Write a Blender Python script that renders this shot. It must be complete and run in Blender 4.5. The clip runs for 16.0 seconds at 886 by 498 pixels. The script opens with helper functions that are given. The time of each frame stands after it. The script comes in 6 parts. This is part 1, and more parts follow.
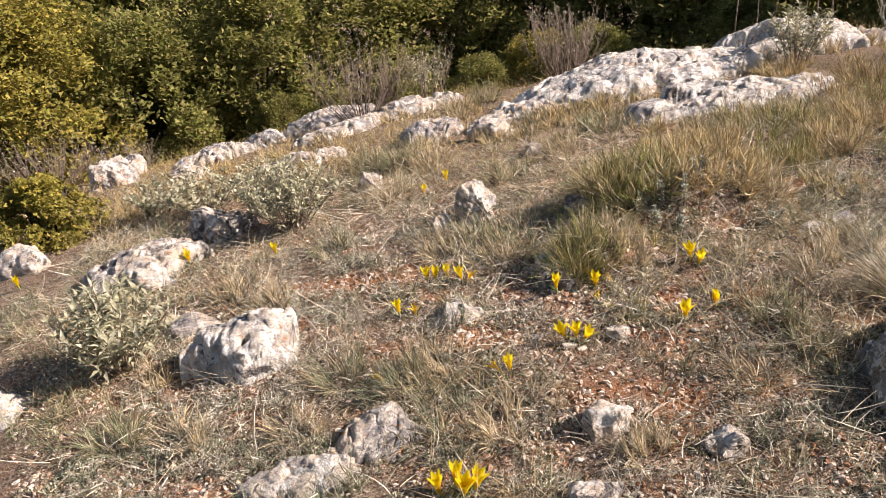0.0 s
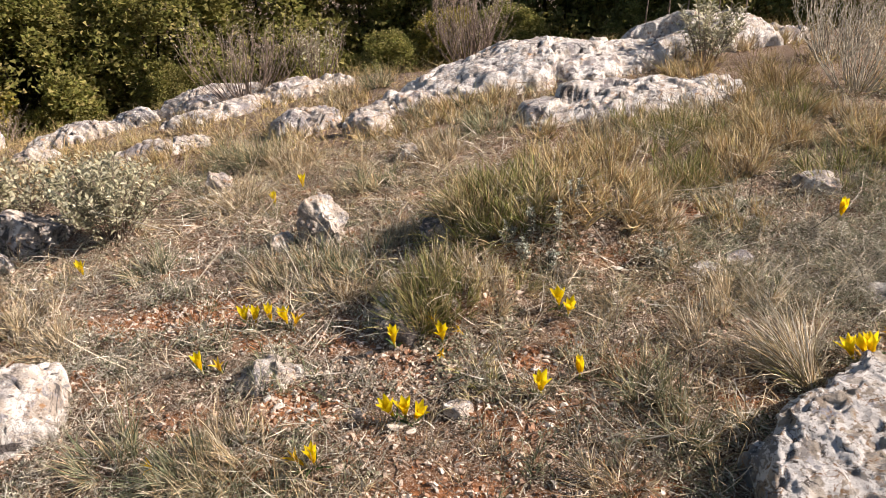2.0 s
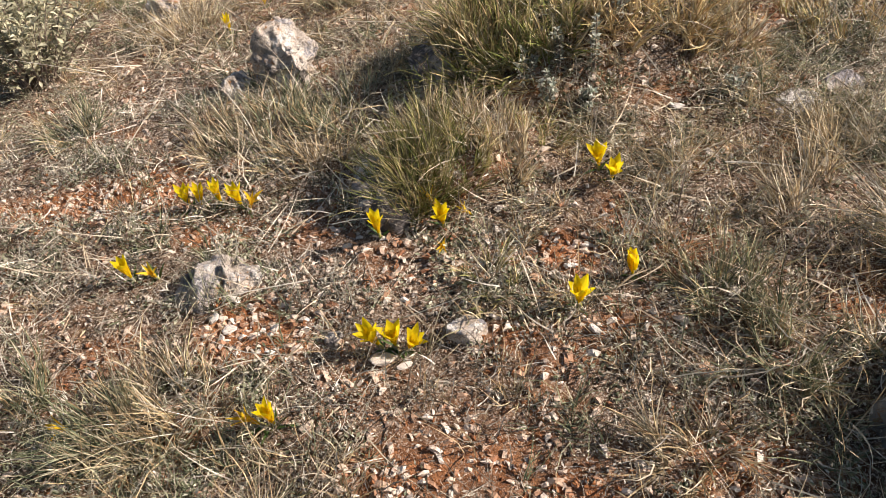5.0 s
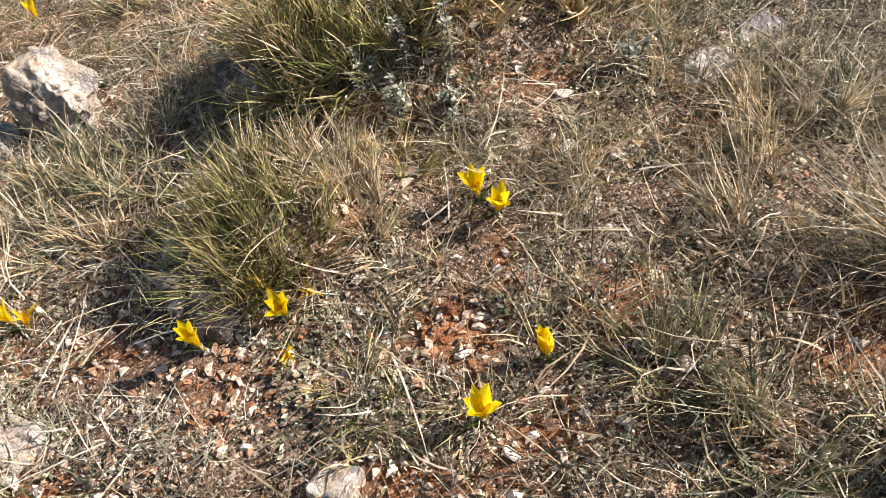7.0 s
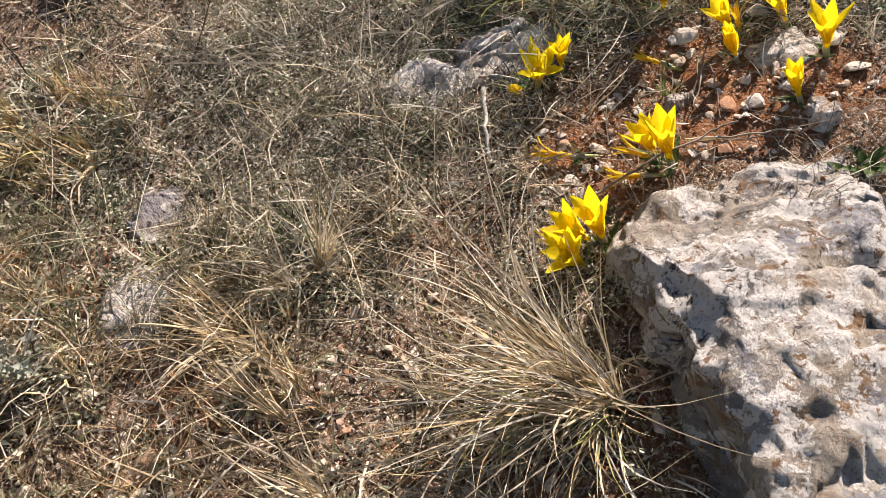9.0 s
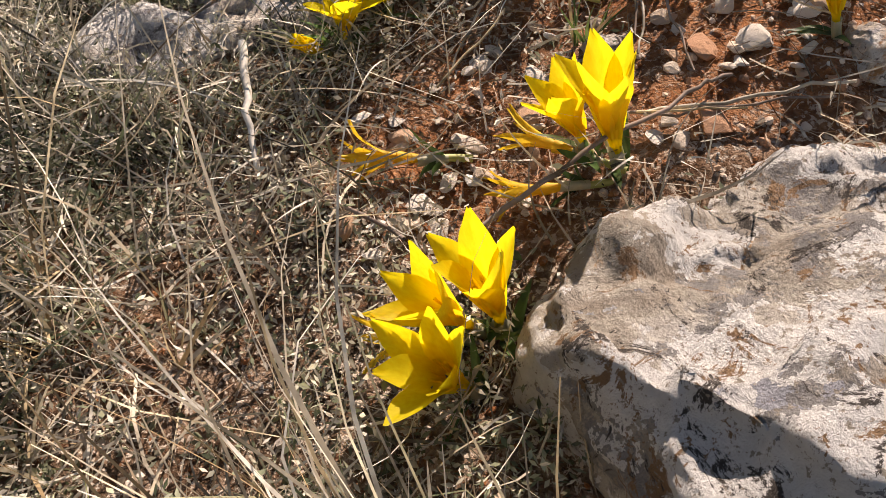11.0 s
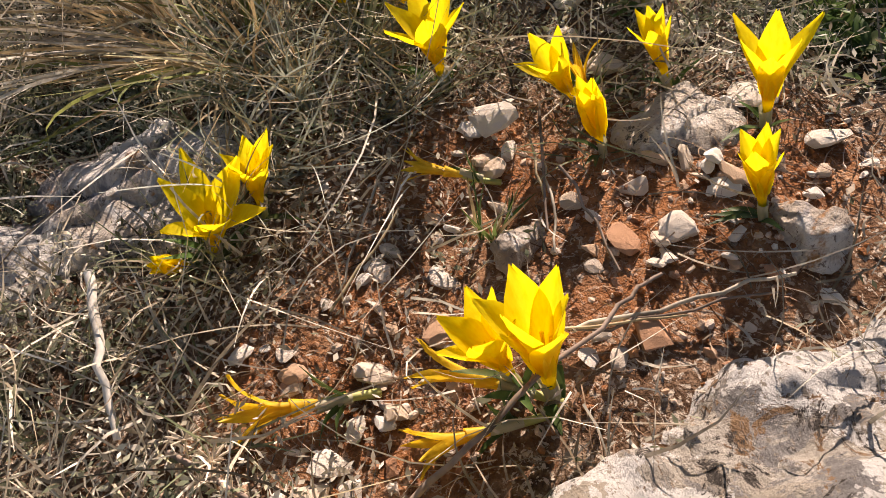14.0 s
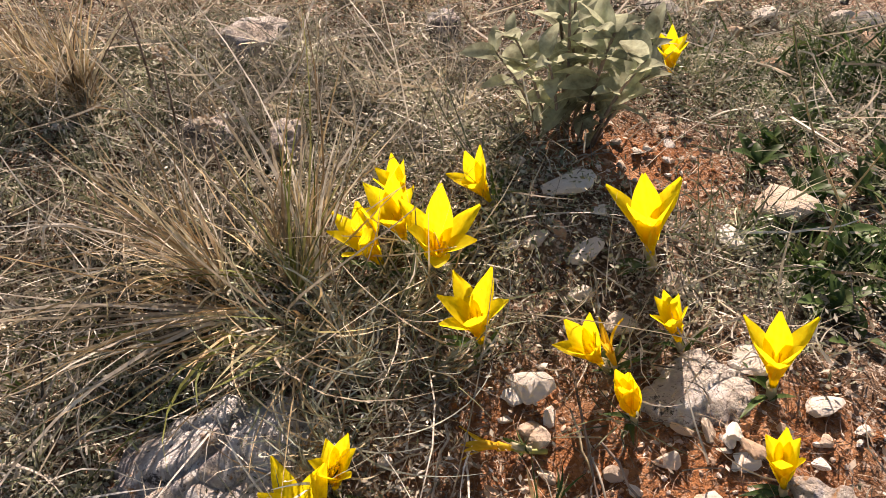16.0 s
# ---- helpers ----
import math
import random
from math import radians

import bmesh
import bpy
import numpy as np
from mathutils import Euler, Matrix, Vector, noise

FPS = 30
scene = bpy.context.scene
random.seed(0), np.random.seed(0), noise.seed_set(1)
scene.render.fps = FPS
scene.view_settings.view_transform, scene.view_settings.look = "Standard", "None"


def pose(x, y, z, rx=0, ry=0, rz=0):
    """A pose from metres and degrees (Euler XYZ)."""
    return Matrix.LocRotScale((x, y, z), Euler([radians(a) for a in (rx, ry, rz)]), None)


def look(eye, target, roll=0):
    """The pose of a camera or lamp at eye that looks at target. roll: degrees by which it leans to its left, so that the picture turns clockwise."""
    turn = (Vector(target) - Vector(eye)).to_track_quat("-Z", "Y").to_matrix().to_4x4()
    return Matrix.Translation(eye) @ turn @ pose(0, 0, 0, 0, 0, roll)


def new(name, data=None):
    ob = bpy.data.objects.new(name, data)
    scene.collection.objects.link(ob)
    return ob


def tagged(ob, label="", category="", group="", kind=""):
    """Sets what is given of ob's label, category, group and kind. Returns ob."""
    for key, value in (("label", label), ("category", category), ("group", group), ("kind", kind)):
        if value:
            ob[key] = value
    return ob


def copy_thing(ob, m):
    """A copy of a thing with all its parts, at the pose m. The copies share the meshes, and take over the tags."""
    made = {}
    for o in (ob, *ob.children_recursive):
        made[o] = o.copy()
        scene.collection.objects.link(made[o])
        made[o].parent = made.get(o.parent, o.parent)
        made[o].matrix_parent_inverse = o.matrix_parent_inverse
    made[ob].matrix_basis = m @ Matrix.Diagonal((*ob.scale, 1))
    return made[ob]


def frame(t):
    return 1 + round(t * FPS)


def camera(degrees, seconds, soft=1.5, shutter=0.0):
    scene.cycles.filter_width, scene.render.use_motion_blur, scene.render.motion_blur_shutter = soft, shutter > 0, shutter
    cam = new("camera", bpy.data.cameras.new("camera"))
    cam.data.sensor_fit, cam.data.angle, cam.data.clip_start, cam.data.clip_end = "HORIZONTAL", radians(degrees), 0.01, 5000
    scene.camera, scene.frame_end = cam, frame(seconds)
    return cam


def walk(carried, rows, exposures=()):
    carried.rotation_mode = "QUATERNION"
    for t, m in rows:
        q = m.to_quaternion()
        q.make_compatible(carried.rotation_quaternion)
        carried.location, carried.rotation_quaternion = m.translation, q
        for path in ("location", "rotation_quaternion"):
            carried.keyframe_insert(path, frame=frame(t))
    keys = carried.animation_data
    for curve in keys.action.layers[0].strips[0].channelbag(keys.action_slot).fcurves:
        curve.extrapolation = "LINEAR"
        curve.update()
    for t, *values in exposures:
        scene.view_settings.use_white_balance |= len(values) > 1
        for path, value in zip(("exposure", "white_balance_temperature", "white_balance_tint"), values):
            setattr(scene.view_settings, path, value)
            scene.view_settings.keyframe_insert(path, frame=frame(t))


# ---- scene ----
cam = camera(57.6, 16.0, 0.3)
PATH = [
    (0, (0.260, 0.221, 1.305), (0.143, 2.013, 0.424), -3.1),
    (0.5, (0.365, 0.364, 1.281), (0.266, 2.131, 0.349), -0.9),
    (1, (0.392, 0.501, 1.272), (0.275, 2.249, 0.308), 1.4),
    (1.5, (0.437, 0.629, 1.247), (0.401, 2.405, 0.328), -0.4),
    (2, (0.535, 0.760, 1.244), (0.595, 2.523, 0.300), 0.7),
    (2.5, (0.614, 0.835, 1.235), (0.661, 2.570, 0.241), 1.4),
    (3, (0.611, 0.931, 1.152), (0.620, 2.548, -0.024), 0.7),
    (3.5, (0.586, 1.092, 1.109), (0.646, 2.644, -0.152), -2.2),
    (4, (0.554, 1.170, 1.099), (0.633, 2.689, -0.200), -3.6),
    (4.2, (0.550, 1.198, 1.096), (0.622, 2.697, -0.226), -3.8),
    (6.3, (0.691, 1.579, 0.974), (0.566, 3.017, -0.411), -2.2),
    (6.5, (0.687, 1.629, 0.959), (0.627, 3.035, -0.462), -3.6),
    (7, (0.725, 1.749, 0.925), (0.920, 3.095, -0.542), -8.2),
    (7.5, (0.811, 1.855, 0.923), (1.293, 3.080, -0.583), -8.7),
    (8, (0.898, 1.960, 0.933), (1.560, 3.038, -0.617), -11.8),
    (8.5, (0.983, 2.061, 0.871), (1.969, 2.905, -0.650), -5.8),
    (9, (1.055, 2.117, 0.810), (2.125, 2.835, -0.719), -12.0),
    (9.5, (1.176, 2.143, 0.719), (2.292, 2.784, -0.811), -12.1),
    (10, (1.280, 2.169, 0.614), (2.432, 2.799, -0.896), -12.7),
    (10.2, (1.303, 2.189, 0.557), (2.484, 2.776, -0.946), -10.3),
    (12.3, (1.403, 2.279, 0.424), (2.764, 2.433, -1.034), 0.2),
    (12.5, (1.414, 2.289, 0.433), (2.775, 2.438, -1.023), 0.0),
    (13, (1.442, 2.291, 0.449), (2.817, 2.421, -0.997), -0.6),
    (13.5, (1.452, 2.276, 0.457), (2.883, 2.397, -0.936), -0.3),
    (14, (1.465, 2.264, 0.466), (2.932, 2.384, -0.889), -0.4),
    (14.5, (1.475, 2.267, 0.492), (2.988, 2.373, -0.811), 1.2),
    (15, (1.493, 2.296, 0.532), (3.045, 2.384, -0.726), 2.8),
    (15.5, (1.495, 2.327, 0.569), (3.061, 2.362, -0.674), 2.4),
    (16, (1.505, 2.342, 0.612), (3.082, 2.307, -0.618), 1.1),
]
walk(cam, [(t, look(eye, target, roll)) for t, eye, target, roll in PATH], [(0.0, 0.90, 6500, 12), (3.0, 0.72, 6550, 11), (4.5, 0.68, 6500, 10), (7.5, 0.94, 6400, 8), (10.0, 0.80, 6750, 14), (12.0, 0.72, 6950, 13), (14.5, 0.90, 7150, 17), (16.0, 1.03, 7100, 18)])

# ---- light ----
SUN_AZ, SUN_EL = -5.0, 37.0        # degrees: from +x towards +y, and above the horizon
world = bpy.data.worlds.new("world")
scene.world = world
world.use_nodes = True
wn = world.node_tree
sky = wn.nodes.new("ShaderNodeTexSky")
sky.sky_type, sky.sun_disc = "NISHITA", False
sky.sun_elevation, sky.sun_rotation = radians(SUN_EL), radians(90 - SUN_AZ)
wn.nodes["Background"].inputs["Strength"].default_value = 0.05
wn.links.new(sky.outputs["Color"], wn.nodes["Background"].inputs["Color"])
lamp = bpy.data.lights.new("sun", "SUN")
lamp.energy, lamp.angle, lamp.color = 5.0, radians(0.55), (1.0, 0.86, 0.77)
sun = new("sun", lamp)
to_sun = Vector((math.cos(radians(SUN_EL)) * math.cos(radians(SUN_AZ)), math.cos(radians(SUN_EL)) * math.sin(radians(SUN_AZ)), math.sin(radians(SUN_EL))))
sun.matrix_world = Matrix.Translation((6, 2, 8)) @ to_sun.to_track_quat("Z", "Y").to_matrix().to_4x4()

rng = np.random.default_rng(7)


# ---- materials ----
class Nodes:
    """A short way to write node trees."""

    def __init__(self, name):
        self.mat = bpy.data.materials.new(name)
        self.mat.use_nodes = True
        self.tree = self.mat.node_tree
        self.bsdf = self.tree.nodes["Principled BSDF"]
        self.out = self.tree.nodes["Material Output"]

    def node(self, kind, **inputs):
        n = self.tree.nodes.new(kind)
        for key, value in inputs.items():
            self.put(n.inputs[key.replace("_", " ")], value)
        return n

    def put(self, socket, value):
        if isinstance(value, bpy.types.NodeSocket):
            self.tree.links.new(value, socket)
        else:
            socket.default_value = value

    def noise(self, scale, detail=4.0, rough=0.6, vector=None, warp=0.0):
        n = self.node("ShaderNodeTexNoise", Scale=scale, Detail=detail, Roughness=rough, Distortion=warp)
        if vector:
            self.put(n.inputs["Vector"], vector)
        return n.outputs["Fac"]

    def ramp(self, fac, *stops):
        n = self.node("ShaderNodeValToRGB", Fac=fac)
        e = n.color_ramp.elements
        while len(e) < len(stops):
            e.new(0.5)
        for el, (at, col) in zip(e, stops):
            el.position = at
            el.color = (*col, 1) if len(col) == 3 else col
        return n.outputs["Color"]

    def mix(self, fac, a, b, how="MIX"):
        n = self.node("ShaderNodeMix")
        n.data_type, n.blend_type = "RGBA", how
        self.put(n.inputs[0], fac)
        for socket, v in ((n.inputs[6], a), (n.inputs[7], b)):
            self.put(socket, (*v, 1) if isinstance(v, tuple) and len(v) == 3 else v)
        return n.outputs[2]

    def step(self, value, low, high):
        n = self.node("ShaderNodeMapRange", Value=value)
        n.inputs["From Min"].default_value, n.inputs["From Max"].default_value = low, high
        return n.outputs["Result"]

    def where(self):
        return self.node("ShaderNodeNewGeometry").outputs["Position"]

    def island(self):
        return self.node("ShaderNodeNewGeometry").outputs["Random Per Island"]

    def each(self):
        return self.node("ShaderNodeObjectInfo").outputs["Random"]

    def bump(self, height, strength, distance):
        n = self.node("ShaderNodeBump", Height=height, Strength=strength, Distance=distance)
        self.put(self.bsdf.inputs["Normal"], n.outputs["Normal"])

    def done(self, colour, rough=0.8, thin=0.0, thin_colour=None, gloss=0.3):
        self.put(self.bsdf.inputs["Base Color"], colour)
        self.put(self.bsdf.inputs["Roughness"], rough)
        self.bsdf.inputs["Specular IOR Level"].default_value = gloss
        if thin:
            t = self.node("ShaderNodeBsdfTranslucent")
            self.put(t.inputs["Color"], thin_colour if thin_colour is not None else colour)
            m = self.node("ShaderNodeMixShader", Fac=thin)
            self.tree.links.new(self.bsdf.outputs[0], m.inputs[1])
            self.tree.links.new(t.outputs[0], m.inputs[2])
            self.tree.links.new(m.outputs[0], self.out.inputs["Surface"])
        return self.mat


def make_limestone(name, shift, grime_shade=0.0, pale=0.0):
    m = Nodes(name)
    p = m.node("ShaderNodeVectorMath", )
    p.operation = "ADD"
    m.put(p.inputs[0], m.where())
    p.inputs[1].default_value = shift
    v = p.outputs[0]
    base = m.ramp(m.noise(9, 6, 0.65, v, 0.6), (0.36, (0.36, 0.31, 0.26)), (0.48, (0.56, 0.49, 0.41)), (0.60, (0.68, 0.62, 0.54)))
    broad = m.mix(m.step(m.noise(4, 6, 0.7, v, 0.7), 0.50 - grime_shade, 0.58 - grime_shade), base, (0.30, 0.28, 0.28))
    cream = m.mix(m.step(m.noise(7, 4, 0.6, v), 0.53, 0.62), broad, (0.60, 0.50, 0.40))
    ochre = m.mix(m.step(m.noise(24, 5, 0.7, v, 0.5), 0.59, 0.64), cream, (0.40, 0.22, 0.10))
    grey = m.mix(m.step(m.noise(22, 6, 0.72, v, 0.8), 0.555, 0.60), ochre, (0.31, 0.30, 0.31))
    white = m.mix(m.step(m.noise(16, 6, 0.75, v, 0.4), 0.52 - pale, 0.59 - pale), grey, (0.76, 0.73, 0.68))
    dark_spots = m.mix(m.step(m.noise(10, 8, 0.80, v, 0.9), 0.555 - grime_shade, 0.60 - grime_shade), white, (0.11, 0.10, 0.095))
    dark = m.mix(m.step(m.noise(40, 7, 0.78, v, 0.3), 0.60, 0.64), dark_spots, (0.08, 0.07, 0.06))
    speck = m.mix(m.step(m.noise(210, 3, 0.7, v), 0.58, 0.66), dark, (0.24, 0.20, 0.17))
    h = m.node("ShaderNodeMath")
    h.operation = "ADD"
    m.put(h.inputs[0], m.noise(36, 9, 0.68, v, 0.9))
    m.put(h.inputs[1], m.noise(110, 6, 0.7, v, 0.2))
    bowls = m.node("ShaderNodeTexVoronoi", Scale=21.0)
    warped = m.node("ShaderNodeVectorMath")
    warped.operation = "MULTIPLY_ADD"
    m.put(warped.inputs[0], m.node("ShaderNodeTexNoise", Vector=v, Scale=14.0, Detail=4.0).outputs["Color"])
    warped.inputs[1].default_value = (0.06, 0.06, 0.06)
    m.put(warped.inputs[2], v)
    m.put(bowls.inputs["Vector"], warped.outputs[0])
    total = m.node("ShaderNodeMath")
    total.operation = "MULTIPLY_ADD"
    m.put(total.inputs[0], bowls.outputs["Distance"])
    total.inputs[1].default_value = 1.1
    m.put(total.inputs[2], h.outputs[0])
    m.bump(total.outputs[0], 0.85, 0.012)
    return m.done(speck, 0.9, gloss=0.15)


limestone = make_limestone("limestone", (0, 0, 0))
# Greyer, darker copy; on shaded rocks its tone also stands in for shade.
limestone_grey = make_limestone("weathered_shaded_limestone", (3.7, 1.3, 0.4), 0.06)
limestone_pale = make_limestone("pale_limestone", (1.1, 5.2, 0.9), 0.0, 0.05)


def make_lichened():
    """Cream limestone under crisp-edged plates of white, grey and brown lichen."""
    m = Nodes("lichened_limestone")
    v = m.where()
    base = m.ramp(m.noise(11, 6, 0.65, v, 0.8), (0.36, (0.27, 0.22, 0.17)), (0.5, (0.41, 0.365, 0.30)), (0.62, (0.53, 0.49, 0.43)))
    rust = m.mix(m.step(m.noise(17, 7, 0.75, v, 1.1), 0.61, 0.64), base, (0.42, 0.27, 0.15))
    ash = m.mix(m.step(m.noise(8, 8, 0.78, v, 1.4), 0.485, 0.525), rust, m.mix(m.noise(70, 5, 0.7, v), (0.13, 0.12, 0.115), (0.34, 0.325, 0.305)))
    plates = m.node("ShaderNodeTexVoronoi", Scale=34.0)
    warped = m.node("ShaderNodeVectorMath")
    warped.operation = "MULTIPLY_ADD"
    m.put(warped.inputs[0], m.node("ShaderNodeTexNoise", Vector=v, Scale=30.0, Detail=6.0, Roughness=0.7).outputs["Color"])
    warped.inputs[1].default_value = (0.11, 0.11, 0.11)
    m.put(warped.inputs[2], v)
    m.put(plates.inputs["Vector"], warped.outputs[0])
    pick = m.node("ShaderNodeSeparateColor", Color=plates.outputs["Color"]).outputs[0]
    white = m.mix(m.step(pick, 0.38, 0.39), ash, m.mix(m.noise(140, 4, 0.7, v), (0.48, 0.46, 0.43), (0.78, 0.76, 0.72)))
    blue = m.mix(m.step(pick, 0.93, 0.94), white, (0.30, 0.30, 0.32))
    brown = m.mix(m.step(m.noise(42, 7, 0.75, v, 0.8), 0.575, 0.595), blue, (0.24, 0.15, 0.085))
    # Near-black spots paint the darkness of pits and crevices into the colour.
    dark_spots = m.mix(m.step(m.noise(26, 8, 0.82, v, 0.8), 0.572, 0.590), brown, (0.07, 0.06, 0.052))
    speck = m.mix(m.step(m.noise(260, 3, 0.7, v), 0.585, 0.64), dark_spots, (0.30, 0.26, 0.21))
    h = m.node("ShaderNodeMath")
    h.operation = "ADD"
    m.put(h.inputs[0], m.noise(44, 9, 0.72, v, 0.9))
    m.put(h.inputs[1], m.noise(150, 6, 0.75, v, 0.2))
    lift = m.node("ShaderNodeMath")
    lift.operation = "MULTIPLY_ADD"
    m.put(lift.inputs[0], m.step(pick, 0.70, 0.72))
    lift.inputs[1].default_value = 0.18
    m.put(lift.inputs[2], h.outputs[0])
    m.bump(lift.outputs[0], 0.8, 0.009)
    return m.done(speck, 0.9, gloss=0.15)


lichened = make_lichened()


def make_soil():
    m = Nodes("red_soil")
    v = m.where()
    red = m.ramp(m.noise(38, 6, 0.7, v), (0.32, (0.18, 0.068, 0.027)), (0.5, (0.37, 0.158, 0.066)), (0.68, (0.52, 0.28, 0.145)))
    litter = m.ramp(m.noise(70, 6, 0.75, v), (0.38, (0.035, 0.024, 0.016)), (0.5, (0.15, 0.10, 0.065)), (0.66, (0.42, 0.31, 0.22)))
    a = m.node("ShaderNodeAttribute")
    a.attribute_name = "bare"
    mixed = m.mix(a.outputs["Fac"], litter, red)
    less = m.node("ShaderNodeMath", )
    less.operation = "MULTIPLY_ADD"
    m.put(less.inputs[0], a.outputs["Fac"])
    less.inputs[1].default_value, less.inputs[2].default_value = -0.75, 1.0

    def share(f):
        n = m.node("ShaderNodeMath")
        n.operation = "MULTIPLY"
        m.put(n.inputs[0], f)
        m.put(n.inputs[1], less.outputs[0])
        return n.outputs[0]

    crumb = m.mix(m.step(m.noise(150, 4, 0.7, v, 0.4), 0.56, 0.62), mixed, (0.17, 0.085, 0.045))
    col = m.mix(share(m.step(m.noise(210, 3, 0.7, v, 0.6), 0.55, 0.585)), crumb, (0.60, 0.51, 0.41))
    crumbs = m.node("ShaderNodeMath")
    crumbs.operation = "ADD"
    m.put(crumbs.inputs[0], m.noise(120, 6, 0.75, v))
    m.put(crumbs.inputs[1], m.noise(420, 3, 0.6, v))
    m.bump(crumbs.outputs[0], 0.7, 0.008)
    return m.done(col, 0.95, gloss=0.1)


soil = make_soil()


def make_pebble(name, stops):
    m = Nodes(name)
    tint = m.ramp(m.each(), *stops)
    v = m.node("ShaderNodeTexCoord").outputs["Object"]
    blot = m.mix(m.step(m.noise(60, 5, 0.7, v), 0.60, 0.76), tint, (0.42, 0.24, 0.14))
    m.bump(m.noise(160, 5, 0.7, v), 0.5, 0.004)
    return m.done(blot, 0.85, gloss=0.2)


def make_gravel(name, *stops):
    m = Nodes(name)
    tint = m.ramp(m.island(), *stops)
    blot = m.mix(m.step(m.noise(90, 5, 0.7, m.where()), 0.52, 0.7), tint, (0.28, 0.13, 0.07))
    m.bump(m.noise(260, 4, 0.7, m.where()), 0.5, 0.003)
    return m.done(blot, 0.88, gloss=0.2)


PALE_STONE = ((0.0, (0.52, 0.29, 0.17)), (0.22, (0.62, 0.46, 0.32)), (0.5, (0.70, 0.62, 0.52)), (1.0, (0.82, 0.78, 0.71)))
pebble_stone = make_pebble("pebble_stone", PALE_STONE)
gravel_stone = make_gravel("gravel_stone", (0.0, (0.30, 0.14, 0.075)), (0.22, (0.48, 0.31, 0.20)), (0.5, (0.66, 0.52, 0.40)), (1.0, (0.80, 0.73, 0.63)))
pale_gravel = make_gravel("pale_gravel", (0.0, (0.50, 0.40, 0.30)), (0.4, (0.66, 0.58, 0.48)), (1.0, (0.82, 0.78, 0.70)))


def make_blades(name, stops, rough=0.65, thin=0.16, scale=60):
    m = Nodes(name)
    tint = m.ramp(m.island(), *stops)
    worn = m.mix(m.step(m.noise(scale, 3, 0.6, m.where()), 0.45, 0.75), tint, m.mix(0.55, tint, (0.12, 0.09, 0.05)))
    aged = m.mix(1.0, worn, m.ramp(m.noise(19, 5, 0.7, m.where()), (0.36, (0.42, 0.41, 0.39)), (0.5, (0.95, 0.96, 0.97)), (0.62, (1.4, 1.4, 1.38))), "MULTIPLY")
    return m.done(aged, rough, thin, gloss=0.12)


straw = make_blades("dry_straw", ((0.0, (0.26, 0.18, 0.10)), (0.25, (0.48, 0.35, 0.19)), (0.6, (0.64, 0.52, 0.32)), (0.85, (0.74, 0.66, 0.48)), (1.0, (0.36, 0.34, 0.17))))
thatch = make_blades("grey_thatch", ((0.0, (0.12, 0.09, 0.065)), (0.25, (0.40, 0.315, 0.22)), (0.55, (0.64, 0.54, 0.40)), (0.85, (0.84, 0.76, 0.62)), (1.0, (0.30, 0.29, 0.18))))
green = make_blades("green_grass", ((0.0, (0.13, 0.16, 0.04)), (0.4, (0.25, 0.27, 0.08)), (0.65, (0.40, 0.38, 0.15)), (0.85, (0.56, 0.46, 0.23)), (1.0, (0.66, 0.55, 0.33))))
blue_green = make_blades("grey_green_grass", ((0.0, (0.12, 0.15, 0.085)), (0.5, (0.24, 0.27, 0.15)), (0.8, (0.38, 0.38, 0.25)), (1.0, (0.56, 0.50, 0.34))))
tan_grass = make_blades("tan_grass", ((0.0, (0.36, 0.24, 0.11)), (0.4, (0.54, 0.39, 0.19)), (0.75, (0.64, 0.52, 0.28)), (1.0, (0.34, 0.33, 0.11))))
mat_leaf = make_blades("thyme_leaf", ((0.0, (0.08, 0.10, 0.055)), (0.35, (0.25, 0.27, 0.17)), (0.65, (0.46, 0.47, 0.33)), (0.85, (0.66, 0.63, 0.49)), (1.0, (0.80, 0.76, 0.63))), 0.8, 0.2)
husk = make_blades("dry_husk", ((0.0, (0.38, 0.28, 0.19)), (0.5, (0.62, 0.53, 0.41)), (1.0, (0.80, 0.75, 0.65))), 0.8, 0.25)
dried = make_blades("dried_thyme", ((0.0, (0.24, 0.21, 0.15)), (0.4, (0.46, 0.42, 0.33)), (0.8, (0.64, 0.59, 0.49)), (1.0, (0.78, 0.74, 0.65))), 0.85, 0.2)
bleached = make_blades("bleached_straw", ((0.0, (0.42, 0.35, 0.24)), (0.4, (0.62, 0.54, 0.41)), (0.8, (0.76, 0.70, 0.58)), (1.0, (0.84, 0.80, 0.70))), 0.6, 0.2)
wire = make_blades("grey_wiry_stalk", ((0.0, (0.07, 0.06, 0.048)), (0.35, (0.33, 0.305, 0.245)), (0.7, (0.63, 0.585, 0.48)), (1.0, (0.90, 0.85, 0.74))), 0.7, 0.1)
white_straw = make_blades("white_straw", ((0.0, (0.72, 0.67, 0.57)), (1.0, (0.86, 0.82, 0.74))), 0.6, 0.1)
twig = make_blades("grey_twig", ((0.0, (0.13, 0.095, 0.075)), (0.5, (0.25, 0.19, 0.155)), (1.0, (0.40, 0.33, 0.27))), 0.85, 0.0)
oak_leaf = make_blades("oak_leaf", ((0.0, (0.17, 0.19, 0.05)), (0.5, (0.29, 0.29, 0.085)), (0.85, (0.42, 0.38, 0.13)), (1.0, (0.52, 0.43, 0.19))), 0.5, 0.5, 3)
gold_leaf = make_blades("yellowing_leaf", ((0.0, (0.20, 0.20, 0.04)), (0.5, (0.34, 0.30, 0.065)), (1.0, (0.50, 0.38, 0.09))), 0.5, 0.35, 3)
oval_leaf = make_blades("woolly_leaf", ((0.0, (0.31, 0.34, 0.22)), (0.5, (0.43, 0.46, 0.31)), (1.0, (0.57, 0.58, 0.44))), 0.9, 0.5, 90)
